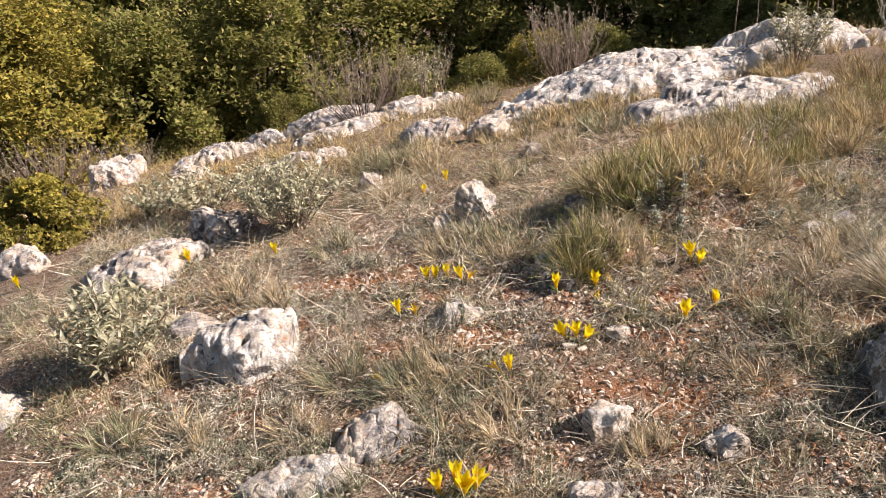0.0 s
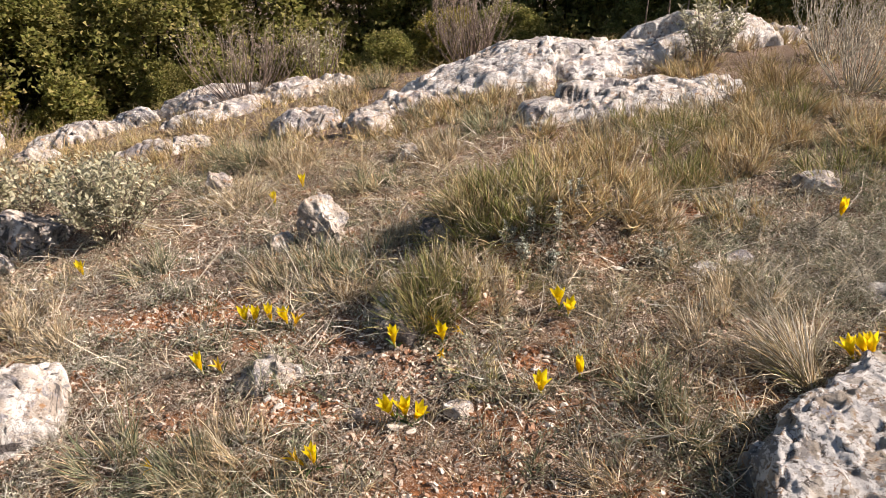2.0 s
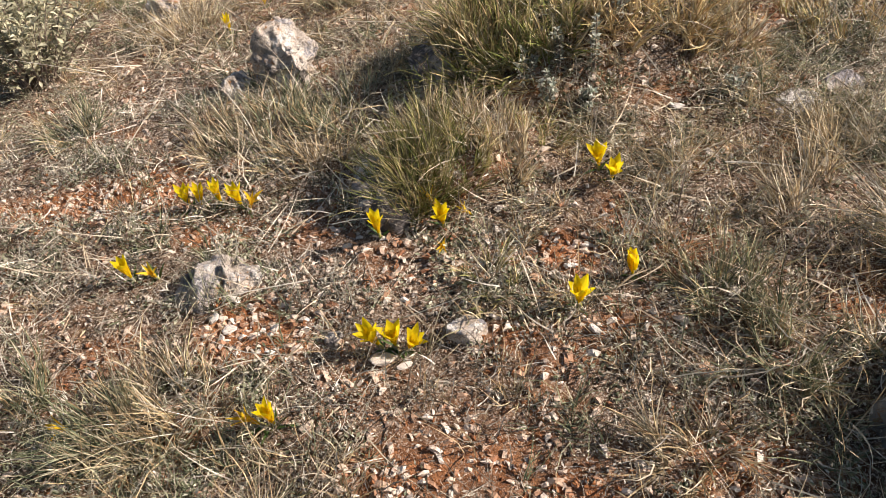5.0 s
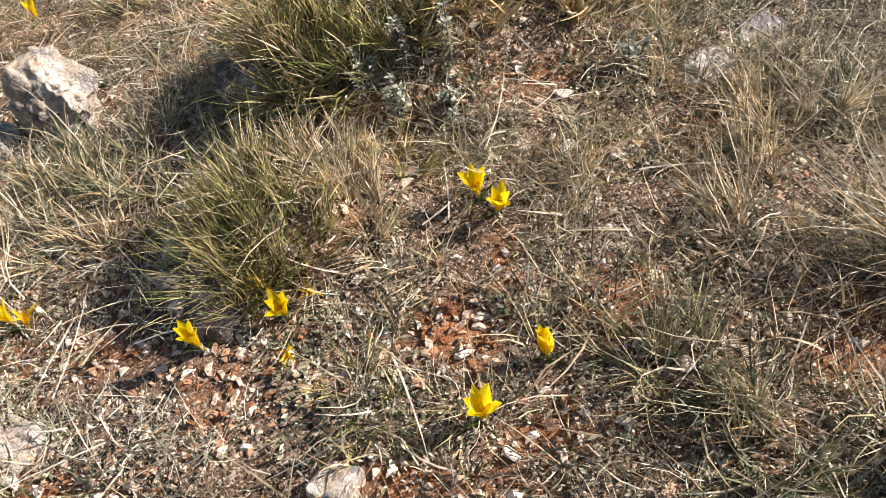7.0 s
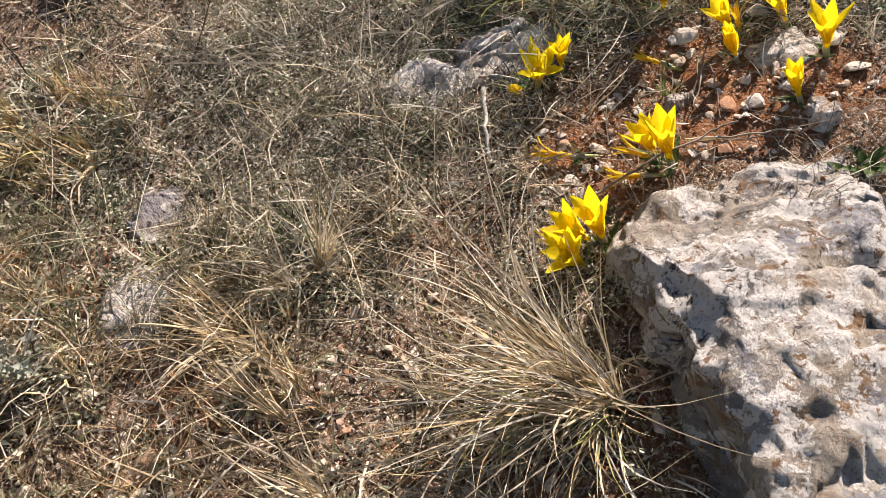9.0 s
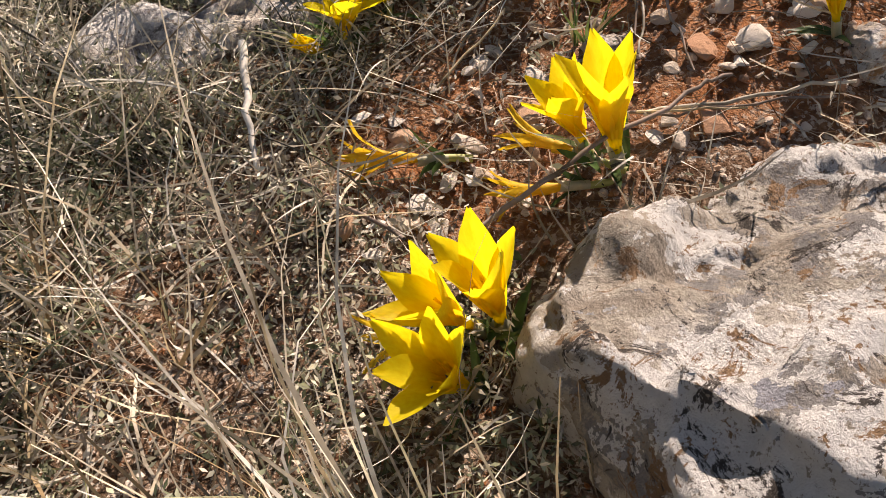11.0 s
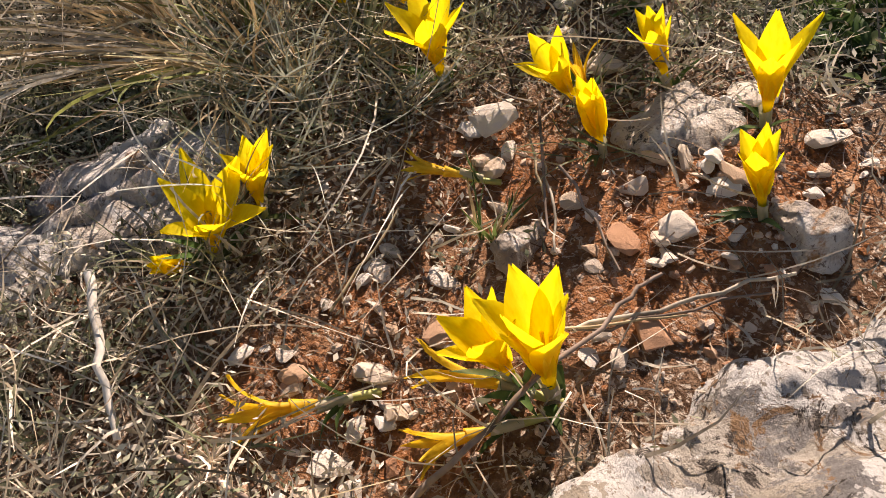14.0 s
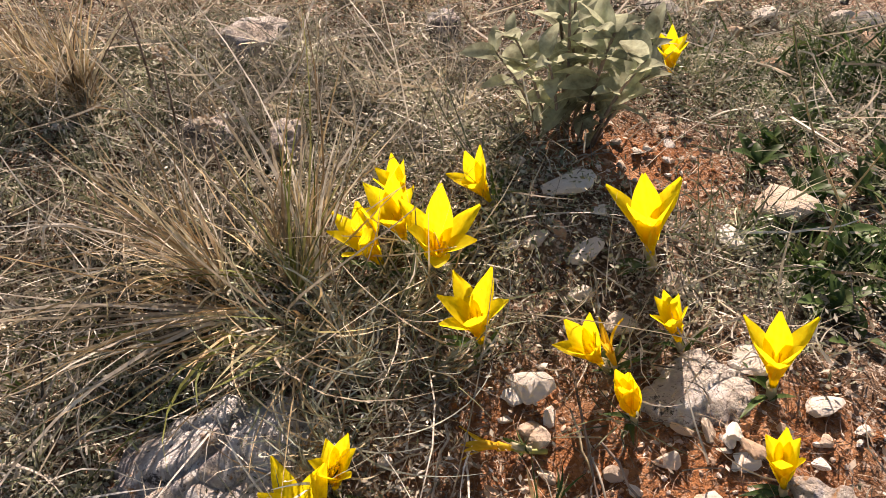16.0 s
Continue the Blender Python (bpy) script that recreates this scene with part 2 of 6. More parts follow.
sage_leaf = make_blades("felted_leaf", ((0.0, (0.34, 0.33, 0.21)), (0.5, (0.52, 0.50, 0.34)), (1.0, (0.66, 0.63, 0.47))), 0.9, 0.3)
silver_leaf = make_blades("silver_leaf", ((0.0, (0.30, 0.33, 0.26)), (0.5, (0.44, 0.47, 0.38)), (1.0, (0.60, 0.61, 0.53))), 0.9, 0.25)
dark_leaf = make_blades("glossy_leaf", ((0.0, (0.035, 0.075, 0.025)), (0.6, (0.08, 0.14, 0.04)), (1.0, (0.15, 0.21, 0.06))), 0.45, 0.25)


def make_bark():
    m = Nodes("bark")
    v = m.where()
    col = m.ramp(m.noise(22, 6, 0.7, v), (0.3, (0.035, 0.03, 0.024)), (0.7, (0.10, 0.085, 0.065)))
    m.bump(m.noise(45, 6, 0.7, v), 0.8, 0.02)
    return m.done(col, 0.95)


bark = make_bark()


def make_petal(name, low, high, thin):
    m = Nodes(name)
    v = m.node("ShaderNodeTexCoord").outputs["Object"]
    streak = m.node("ShaderNodeMapping")
    m.put(streak.inputs["Vector"], v)
    streak.inputs["Scale"].default_value = (420, 420, 30)
    col = m.ramp(m.noise(1.0, 3, 0.6, streak.outputs[0]), (0.3, low), (0.7, high))
    m.bump(m.noise(1.0, 3, 0.6, streak.outputs[0]), 0.25, 0.001)
    return m.done(col, 0.5, thin, gloss=0.3)


petal = make_petal("yellow_petal", (0.90, 0.69, 0.010), (0.97, 0.82, 0.022), 0.68)
faded = make_petal("faded_petal", (0.74, 0.48, 0.02), (0.88, 0.64, 0.05), 0.4)
wilted = make_petal("wilted_petal", (0.76, 0.46, 0.016), (0.92, 0.66, 0.04), 0.45)
flower_stem = make_petal("pale_stem", (0.42, 0.44, 0.12), (0.62, 0.60, 0.22), 0.25)
spathe_skin = make_petal("papery_sheath", (0.42, 0.42, 0.26), (0.56, 0.52, 0.36), 0.3)


# ---- mesh helpers ----
def mesh_from(name, verts, faces, material, smooth=True):
    me = bpy.data.meshes.new(name)
    verts, faces = np.asarray(verts, np.float32), np.asarray(faces, np.int32)
    n, k = faces.shape
    me.vertices.add(len(verts))
    me.vertices.foreach_set("co", verts.ravel())
    me.loops.add(n * k)
    me.loops.foreach_set("vertex_index", faces.ravel())
    me.polygons.add(n)
    me.polygons.foreach_set("loop_start", np.arange(0, n * k, k, dtype=np.int32))
    me.polygons.foreach_set("use_smooth", np.full(n, smooth))
    me.update(calc_edges=True)
    me.materials.append(material)
    return me


def part(name, data, parent, label=""):
    ob = new(name, data)
    ob.parent = parent
    return tagged(ob, label)


def thing(name, at, label, category, group="", data=None, kind=""):
    ob = new(name, data)
    ob.location = at
    return tagged(ob, label, category, group, kind)


def unit(v):
    return v / np.maximum(np.linalg.norm(v, axis=-1, keepdims=True), 1e-9)


def strands(base, az, tilt0, tilt1, length, width, segs, curl=None, r=rng, tip=0.12):
    """Curved tapering blades: one flat strip each."""
    n = len(base)
    curl = np.zeros(n) if curl is None else curl
    p = np.array(base, float)
    side = unit(r.normal(size=(n, 3)))
    rings = []
    for k in range(segs + 1):
        s = k / segs
        th, a = tilt0 + (tilt1 - tilt0) * s, az + curl * s
        d = np.stack([np.sin(th) * np.cos(a), np.sin(th) * np.sin(a), np.cos(th)], 1)
        if k:
            p = p + d * (length / segs)[:, None]
        w = unit(np.cross(d, side)) * (width * (1 - (1 - tip) * s ** 1.5) * 0.5)[:, None]
        rings += [p - w, p + w]
    v = np.stack(rings, 1).reshape(-1, 3)
    start = (np.arange(n) * 2 * (segs + 1))[:, None, None]
    k = (np.arange(segs) * 2)[None, :, None]
    f = (start + k + np.array([0, 1, 3, 2])[None, None, :]).reshape(-1, 4)
    return v, f


def leaves(base, way, up, length, width, bend=0.25):
    """Small pointed leaves of two folded quads each."""
    side = unit(np.cross(way, up))
    up = unit(np.cross(side, way))
    L, W = length[:, None], width[:, None]
    mid = base + way * L * 0.5 + up * L * bend * 0.35
    tip = base + way * L - up * L * bend * 0.15
    v = np.stack([base, mid - side * W * 0.5 + up * W * 0.2, mid, mid + side * W * 0.5 + up * W * 0.2, tip], 1).reshape(-1, 3)
    start = (np.arange(len(base)) * 5)[:, None, None]
    f = (start + np.array([[0, 2, 1], [0, 3, 2], [1, 2, 4], [2, 3, 4]])[None]).reshape(-1, 3)
    return v, f


def flakes(base, way, up, length, width):
    """The smallest leaves: one pointed quad each."""
    side = unit(np.cross(way, up))
    L, W = length[:, None], width[:, None]
    mid = base + way * L * 0.5
    v = np.stack([base, mid - side * W * 0.5, base + way * L, mid + side * W * 0.5], 1).reshape(-1, 3)
    f = (np.arange(len(base)) * 4)[:, None] + np.arange(4)[None]
    return v, f


def chips(base, way, up, length, width):
    """Leaves too far off for more than one face each."""
    side = unit(np.cross(way, up))
    L, W = length[:, None], width[:, None]
    v = np.stack([base - side * W * 0.5 + way * L * 0.3, base + side * W * 0.5 + way * L * 0.4, base + way * L], 1).reshape(-1, 3)
    f = (np.arange(len(base)) * 3)[:, None] + np.arange(3)[None]
    return v, f


def joined(pieces):
    v, f, n = [], [], 0
    for a, b in pieces:
        v.append(a)
        f.append(b + n)
        n += len(a)
    return np.concatenate(v), np.concatenate(f)


def tubes(lines, radii, sides=5):
    """Tapering round stems along polylines."""
    pieces = []
    ang = np.arange(sides) * 2 * np.pi / sides
    for pts, (r0, r1) in zip(lines, radii):
        pts = np.asarray(pts, float)
        n = len(pts)
        d = unit(np.gradient(pts, axis=0))
        ref = np.array([0.31, 0.87, 0.38])
        a = unit(np.cross(d, ref))
        b = np.cross(d, a)
        rad = np.linspace(r0, r1, n)[:, None, None]
        ring = pts[:, None] + rad * (a[:, None] * np.cos(ang)[None, :, None] + b[:, None] * np.sin(ang)[None, :, None])
        k = np.arange(n - 1)[:, None] * sides
        j = np.arange(sides)[None]
        q = np.stack([k + j, k + (j + 1) % sides, k + sides + (j + 1) % sides, k + sides + j], -1).reshape(-1, 4)
        pieces.append((ring.reshape(-1, 3), q))
    return joined(pieces)


def bezier(p0, p1, p2, n):
    t = np.linspace(0, 1, n)[:, None]
    return (1 - t) ** 2 * np.asarray(p0) + 2 * t * (1 - t) * np.asarray(p1) + t ** 2 * np.asarray(p2)


# ---- ground ----
def waves(x, y, low, high, seed=0):
    """A smooth random field of about unit size with wave numbers from low to high."""
    r = np.random.default_rng(seed)
    out = 0
    for _ in range(9):
        k, a, p = np.exp(r.uniform(np.log(low), np.log(high))), r.uniform(0, 6.28), r.uniform(0, 6.28)
        out = out + np.sin(k * (x * np.cos(a) + y * np.sin(a)) + p + 0.8 * np.sin(0.6 * k * (y * np.cos(a) - x * np.sin(a)) + 2 * p))
    return out / 2.6


def hill(x, y):
    """The hillside: rising to the right, rolling over and falling away behind."""
    c = (0.0053, 0.1401, -0.0024, -0.0179, 0.0099, -0.0279)
    u, v = 6 * np.tanh((x - 0.5) / 6), 8 * np.tanh((y - 2.4) / 8)
    z = c[0] + c[1] * u + c[2] * v + c[3] * u * u + c[4] * u * v + c[5] * v * v
    z = z + 0.16 * np.exp(-(((x - 0.97) / 0.33) ** 2 + ((y - 3.05) / 0.20) ** 2) ** 1.5)
    z = z + 0.09 * np.exp(-(((x - 0.65) / 0.14) ** 2 + ((y - 2.71) / 0.12) ** 2) ** 1.5)
    brow = np.maximum(0, y - 7.6 + 0.6 + 0.6 * np.tanh(2 * (x - 0.2)))
    z = z - 0.95 * (1 - np.exp(-((brow / 1.7) ** 2)))
    return z + np.exp(-((x - 1.8) ** 2 + (y - 2.3) ** 2) / 0.2025) * (-0.14 * (y - 2.3) + 0.10 * (x - 1.8))


def ground_z(x, y):
    x, y = np.asarray(x, float), np.asarray(y, float)
    far = np.clip((np.hypot(x - 0.6, y - 3) - 5) / 6, 0, 1)
    return hill(x, y) + 0.006 * waves(x, y, 8, 40, 3) + 0.0025 * waves(x, y, 60, 160, 4) + far * 0.08 * waves(x, y, 0.8, 3, 5)


# patches of bare red soil: x, y, two radii
BARE = [(0.22, 2.34, 0.12, 0.09), (0.90, 2.20, 0.10, 0.06), (0.71, 2.21, 0.06, 0.05), (1.15, 2.65, 0.08, 0.04), (-0.10, 2.85, 0.18, 0.12), (0.09, 2.62, 0.08, 0.05),
        (0.54, 2.00, 0.10, 0.07), (0.72, 1.90, 0.13, 0.10), (0.83, 2.39, 0.05, 0.08), (0.33, 2.56, 0.07, 0.06), (-0.35, 2.88, 0.16, 0.09), (0.92, 2.49, 0.03, 0.07),
        (0.17, 1.75, 0.12, 0.06), (-0.42, 1.72, 0.14, 0.06), (1.33, 2.97, 0.06, 0.05), (1.40, 3.12, 0.08, 0.05), (0.17, 2.10, 0.05, 0.04)]
BARE_BED = [(1.842, 2.231, 0.05, 0.08), (1.854, 2.091, 0.04, 0.05), (1.884, 2.284, 0.025, 0.03), (2.157, 2.133, 0.045, 0.065), (1.715, 2.347, 0.04, 0.05), (1.816, 2.174, 0.055, 0.06), (1.757, 2.195, 0.03, 0.05),
            (1.776, 2.330, 0.03, 0.04), (1.857, 2.252, 0.05, 0.03), (1.690, 2.290, 0.04, 0.04), (1.740, 2.260, 0.05, 0.05)]


def bare(x, y):
    out = 0
    for cx, cy, rx, ry in BARE + [(p, q, 1.25 * u, 1.25 * v) for p, q, u, v in BARE_BED]:
        out = np.maximum(out, 1.15 * np.exp(-(((x - cx) / rx) ** 2 + ((y - cy) / ry) ** 2) * 1.2))
    close = np.exp(-(((x - 0.6) / 2.4) ** 4 + ((y - 2.6) / 2.2) ** 4))
    close = close * (0.35 + 0.65 * np.clip((1.5 - x) / 0.15, 0, 1))
    return np.clip(out + (0.34 * waves(x, y, 14, 60, 8) + 0.20 * waves(x, y, 60, 160, 9) - 0.06) * close, 0, 1)


def clear_bed(x, y, more=()):
    """Nearly nought where the soil of the flower bed lies open, one elsewhere."""
    out = 0
    for cx, cy, rx, ry in BARE_BED + list(more):
        out = np.maximum(out, np.exp(-(((x - cx) / (1.35 * rx)) ** 2 + ((y - cy) / (1.35 * ry)) ** 2) ** 2))
    return 1 - 0.9 * out


def spread(lo, hi, fine_lo, fine_hi, step, grow=1.22):
    mid = list(np.arange(fine_lo, fine_hi, step))
    a, d = mid[0], step
    left = []
    while a > lo:
        d *= grow
        a -= d
        left.append(a)
    b, d = mid[-1], step
    right = []
    while b < hi:
        d *= grow
        b += d
        right.append(b)
    return np.array(left[::-1] + mid + right)


gx, gy = spread(-400, 400, -2.2, 2.8, 0.02), spread(-400, 400, 1.2, 5.0, 0.02)
GX, GY = np.meshgrid(gx, gy, indexing="xy")
nx, ny = len(gx), len(gy)
gv = np.stack([GX, GY, ground_z(GX, GY)], -1).reshape(-1, 3)
gi = (np.arange(ny - 1)[:, None] * nx + np.arange(nx - 1)[None]).reshape(-1, 1)
ground_mesh = mesh_from("ground", gv, gi + np.array([[0, 1, nx + 1, nx]]), soil)
attr = ground_mesh.attributes.new("bare", "FLOAT", "POINT")
attr.data.foreach_set("value", bare(gv[:, 0], gv[:, 1]).astype(np.float32))
tagged(new("ground", ground_mesh), "stony hillside of red soil and dry plant litter", "ground", kind="structure")

# ---- rocks ----
FOOT = []                            # where plants keep away: x, y, radius


VOXELS = {4: 11, 5: 15, 6: 26, 7: 72}


def remeshed(bm, voxel):
    """The same body with even small faces."""
    me = bpy.data.meshes.new("rough_shape")
    bm.to_mesh(me)
    bm.free()
    ob = new("rough_shape", me)
    mod = ob.modifiers.new("even", "REMESH")
    mod.mode, mod.voxel_size = "VOXEL", voxel
    made = bpy.data.meshes.new_from_object(ob.evaluated_get(bpy.context.evaluated_depsgraph_get()))
    bpy.data.objects.remove(ob)
    bpy.data.meshes.remove(me)
    bm = bmesh.new()
    bm.from_mesh(made)
    bpy.data.meshes.remove(made)
    return bm


def rock_data(name, outline, height, seed, level, rough=1.2, box=0.6, holes=(), material=None, cuts=13, relief=1.0, faces=(), pans=0.0015, plates=0.010):
    """A weathered, chipped and pitted block over an outline of (x, y) corners round its centre; height: half its thickness."""
    bm = bmesh.new()
    bmesh.ops.create_icosphere(bm, subdivisions=level, radius=1)
    pts = np.array(outline, float)
    ang = np.arctan2(pts[:, 1], pts[:, 0])
    order = np.argsort(ang)
    ang, rad = ang[order], np.hypot(pts[:, 0], pts[:, 1])[order]
    size = float(rad.mean())
    rr = random.Random(seed)
    planes = [(Vector(n).normalized(), d) for n, d in faces]
    for _ in range(cuts):
        n = Vector((rr.gauss(0, 1), rr.gauss(0, 1), rr.gauss(0.25, 0.8))).normalized()
        planes.append((n, rr.uniform(0.60, 0.94)))
    off = Vector((seed * 7.13, seed * 3.71, seed * 1.37))
    flat = min(1.0, height / size)
    for v in bm.verts:
        u = v.co.normalized()
        cut = 1.0
        for n, d in planes:
            k = u.dot(n)
            if k > 0.05:
                cut = min(cut, d / k)
        cut = 0.04 + 0.96 * cut
        th, s = math.atan2(u.y, u.x), u.z
        c = math.sqrt(max(0, 1 - s * s))
        r = float(np.interp(th, ang, rad, period=2 * math.pi))
        sz = math.copysign(abs(s) ** (0.8 if s > 0 else 0.6), s)
        q = Vector((r * c ** box * math.cos(th), r * c ** box * math.sin(th), height * sz)) * cut
        n = Vector((u.x * flat ** 0.4, u.y * flat ** 0.4, u.z)).normalized()
        p = q / size + off
        d = 0.09 * noise.fractal(p * 1.4, 0.9, 2.0, 3)
        warp = noise.noise_vector(p * 2.2) * 0.35 + noise.noise_vector(p * 7) * 0.10
        for freq, high, deep in ((1.3, 0.17, 0.07), (3.6, 0.05, 0.030)):
            dist, cells = noise.voronoi(p * freq + warp)
            flat_top = min(1.0, (dist[1] - dist[0]) * 14)
            pick = math.sin(cells[0].x * 12.9 + cells[0].y * 78.2 + cells[0].z * 37.7) * 43758.5
            d += high * (pick - math.floor(pick) - 0.5) * flat_top - deep * (1 - flat_top)
        d += 0.05 * (noise.turbulence(p * 2.6, 6, True) - 0.5)
        v.co = q + n * d * size * rough * (0.45 + 0.55 * flat)
    bm = remeshed(bm, size / VOXELS[level])
    bm.normal_update()
    moved = []
    for v in bm.verts:
        q, n = v.co.copy(), v.normal
        a = q + off
        wav = noise.noise_vector(a * 11) * 0.030 + noise.noise_vector(a * 31) * 0.012
        worn = max(0.15, 0.55 + 1.1 * noise.noise(a * 5.0 + Vector((3, 1, 7))))
        fine = 0.014 * noise.fractal(a * 5, 0.7, 2.1, 3) + 0.008 * noise.fractal(a * 15, 0.55, 2.3, 4)
        gap, spot = noise.voronoi(a * 8 + wav * 14)
        pick = math.sin(spot[0].x * 12.9 + spot[0].y * 78.2 + spot[0].z * 37.7) * 43758.5
        fine += plates * (pick - math.floor(pick) - 0.5) * min(1.0, (gap[1] - gap[0]) * 9)
        cell = noise.voronoi(a * 13 + wav * 18)[0]
        fine -= pans * worn * (1 - min(1.0, cell[0] * 1.5) ** 2) - pans * 0.35 * worn
        fine -= pans * 1.3 * max(0.0, 1 - (cell[1] - cell[0]) * 7) * max(0.0, noise.noise(a * 6 + Vector((9, 2, 4))))
        fine += worn * 0.007 * (noise.ridged_multi_fractal(a * 9 + wav * 12, 0.75, 2.2, 5, 1.0, 2.0) - 1.2)
        fine -= 0.004 * max(0.0, noise.noise(a * 30 + wav * 60) - 0.3) + 0.004 * max(0.0, noise.noise(a * 75) - 0.25)
        fine += (noise.voronoi((a + wav) * 40)[0][0] - 0.4) * 0.004 * worn
        q = q + n * fine * min(1.0, size / 0.14) * relief
        for hx, hy, hz, hr, deep in holes:
            k = (q - Vector((hx, hy, hz))).length / hr
            if k < 1.6:
                q = q - n * deep * math.exp(-(k ** 4))
        moved.append(q)
    for v, q in zip(bm.verts, moved):
        v.co = q
    for f in bm.faces:
        f.smooth = True
    me = bpy.data.meshes.new(name)
    bm.to_mesh(me)
    bm.free()
    me.materials.append(material or limestone)
    return me


def ellipse(w, d, seed, turn=0.0, ragged=0.14):
    r = random.Random(seed)
    out = []
    for k in range(11):
        a = k * 2 * math.pi / 11
        s = 1 + r.uniform(-ragged, ragged)
        x, y = w / 2 * s * math.cos(a), d / 2 * s * math.sin(a)
        out.append((x * math.cos(turn) - y * math.sin(turn), x * math.sin(turn) + y * math.cos(turn)))
    return out


def rock(label, x, y, w, d, h, seed, turn=0.0, sink=0.3, level=5, keep=True, lean=(0, 0), name="rock", **more):
    me = rock_data(name, ellipse(w * 1.12, d * 1.12, seed, radians(turn), 0.22), h * 0.85, seed, level, **more)
    z = float(ground_z(x, y))
    ob = thing(name, (x, y, z + h * (0.55 - sink)), label, "rock", "limestone rocks on the hillside", me)
    ob.rotation_euler = (radians(lean[0]), radians(lean[1]), 0)
    if keep:
        FOOT.append((x, y, 0.27 * min(w, d) + 0.045 * max(w, d)))
    return ob


def crag(label, x, y, w, d, h, seed, turn=0.0, cells=22, material=None, step=None, steep=0.45, tilt=0.10, slope=(0.0, 0.0), holes=(), rise=0.84, front=0.45):
    """A bedrock outcrop or broken block: tilted plates with cracks between them, rising out of the ground; w, d, h: its size above it."""
    r = np.random.default_rng(seed)
    step = step or max(w, d) / 95
    u, v = np.meshgrid(np.arange(-0.62 * w, 0.62 * w, step), np.arange(-0.66 * d, 0.66 * d, step), indexing="xy")
    m = min(w, d)
    lump = 1 + 0.12 * waves(u, v, 3 / m, 9 / m, seed) + 0.05 * waves(u, v, 12 / m, 40 / m, seed + 1)
    rho = np.hypot(u / (w / 2), v / (d / 2)) * lump
    wu, wv = u + 0.075 * m * waves(u, v, 4 / m, 16 / m, seed + 2), v + 0.075 * m * waves(u, v, 5 / m, 22 / m, seed + 3)
    cu, cv = r.uniform(-0.55, 0.55, cells) * w, r.uniform(-0.55, 0.55, cells) * d
    far = np.hypot(wu[..., None] - cu, (wv[..., None] - cv) * 1.5)
    order = np.argsort(far, -1)
    one, two = np.take_along_axis(far, order[..., :1], -1)[..., 0], np.take_along_axis(far, order[..., 1:2], -1)[..., 0]
    pick = order[..., 0]
    plate = r.uniform(rise, 1.0, cells)[pick] + (r.normal(slope[0], tilt, cells)[pick] * (u - cu[pick]) + r.normal(slope[1] - 0.1, tilt, cells)[pick] * (v - cv[pick])) / h * 0.8
    plate = plate * (1 - front * np.clip(0.5 - v / d, 0, 1))
    crack = np.exp(-(((two - one) / (0.035 * m)) ** 2)) * (0.4 + 0.6 * r.uniform(0, 1, cells)[pick])
    hump = np.clip(1 - np.maximum(rho, 0) ** 2.6, 0, 1) ** steep
    z = h * hump * (np.clip(plate, 0.2, 1.15) - 0.15 * crack)
    worn = np.clip(0.6 + 0.7 * waves(u, v, 4 / m, 14 / m, seed + 4), 0.1, 1.4)
    size = min(1.0, m / 0.3)
    z = z + np.clip((hump - 0.45) / 0.4, 0, 1) * size * (0.005 * waves(u, v, 14, 40, seed + 5) - 0.003 * worn * np.abs(waves(wu * 0.6, wv * 1.6, 25, 90, seed + 6)) + 0.002 * waves(u, v, 100, 260, seed + 7))
    for hu, hv, hr, deep in holes:
        z = z - deep * np.exp(-((np.hypot(u - hu, v - hv) / hr) ** 4))
    c, sn = math.cos(radians(turn)), math.sin(radians(turn))
    X, Y = u * c - v * sn, u * sn + v * c
    z0 = float(ground_z(x, y))
    Z = np.where(hump > 0, z, -0.05 - 0.12 * (rho - 1)) + ground_z(x + X, y + Y) - z0 - min(0.012, 0.1 * h)
    ny, nx = u.shape
    i = (np.arange(ny - 1)[:, None] * nx + np.arange(nx - 1)[None]).ravel()
    keep = (rho[:-1, :-1] < 1.12).ravel()
    f = i[keep][:, None] + np.array([[0, 1, nx + 1, nx]])
    used = np.unique(f)
    back = np.zeros(nx * ny, int)
    back[used] = np.arange(len(used))
    me = mesh_from("rock", np.stack([X, Y, Z], -1).reshape(-1, 3)[used], back[f], material or limestone)
    off = Vector((seed * 1.7, seed * 0.9, seed * 0.3))
    moved = []
    for q in me.vertices:
        a = q.co + off
        wav = noise.noise_vector(a * 9) * 0.05
        k = 0.010 * noise.fractal(a * 4, 0.8, 2.2, 5) - 0.016 * max(0.0, 0.07 - abs(noise.noise((a + wav) * Vector((3.0, 4.0, 6.0))))) / 0.07 - 0.006 * max(0.0, noise.noise((a + wav) * 19) - 0.28)
        moved.append(q.co + q.normal * k * size * 1.2)
    for q, k in zip(me.vertices, moved):
        q.co = k
    me.update()
    FOOT.append((x, y, 0.33 * m))
    for k in (-0.3, 0.3):
        FOOT.append((x + k * w * c, y + k * w * sn, 0.27 * m))
    return thing("rock", (x, y, z0), label, "rock", "limestone rocks on the hillside", me)


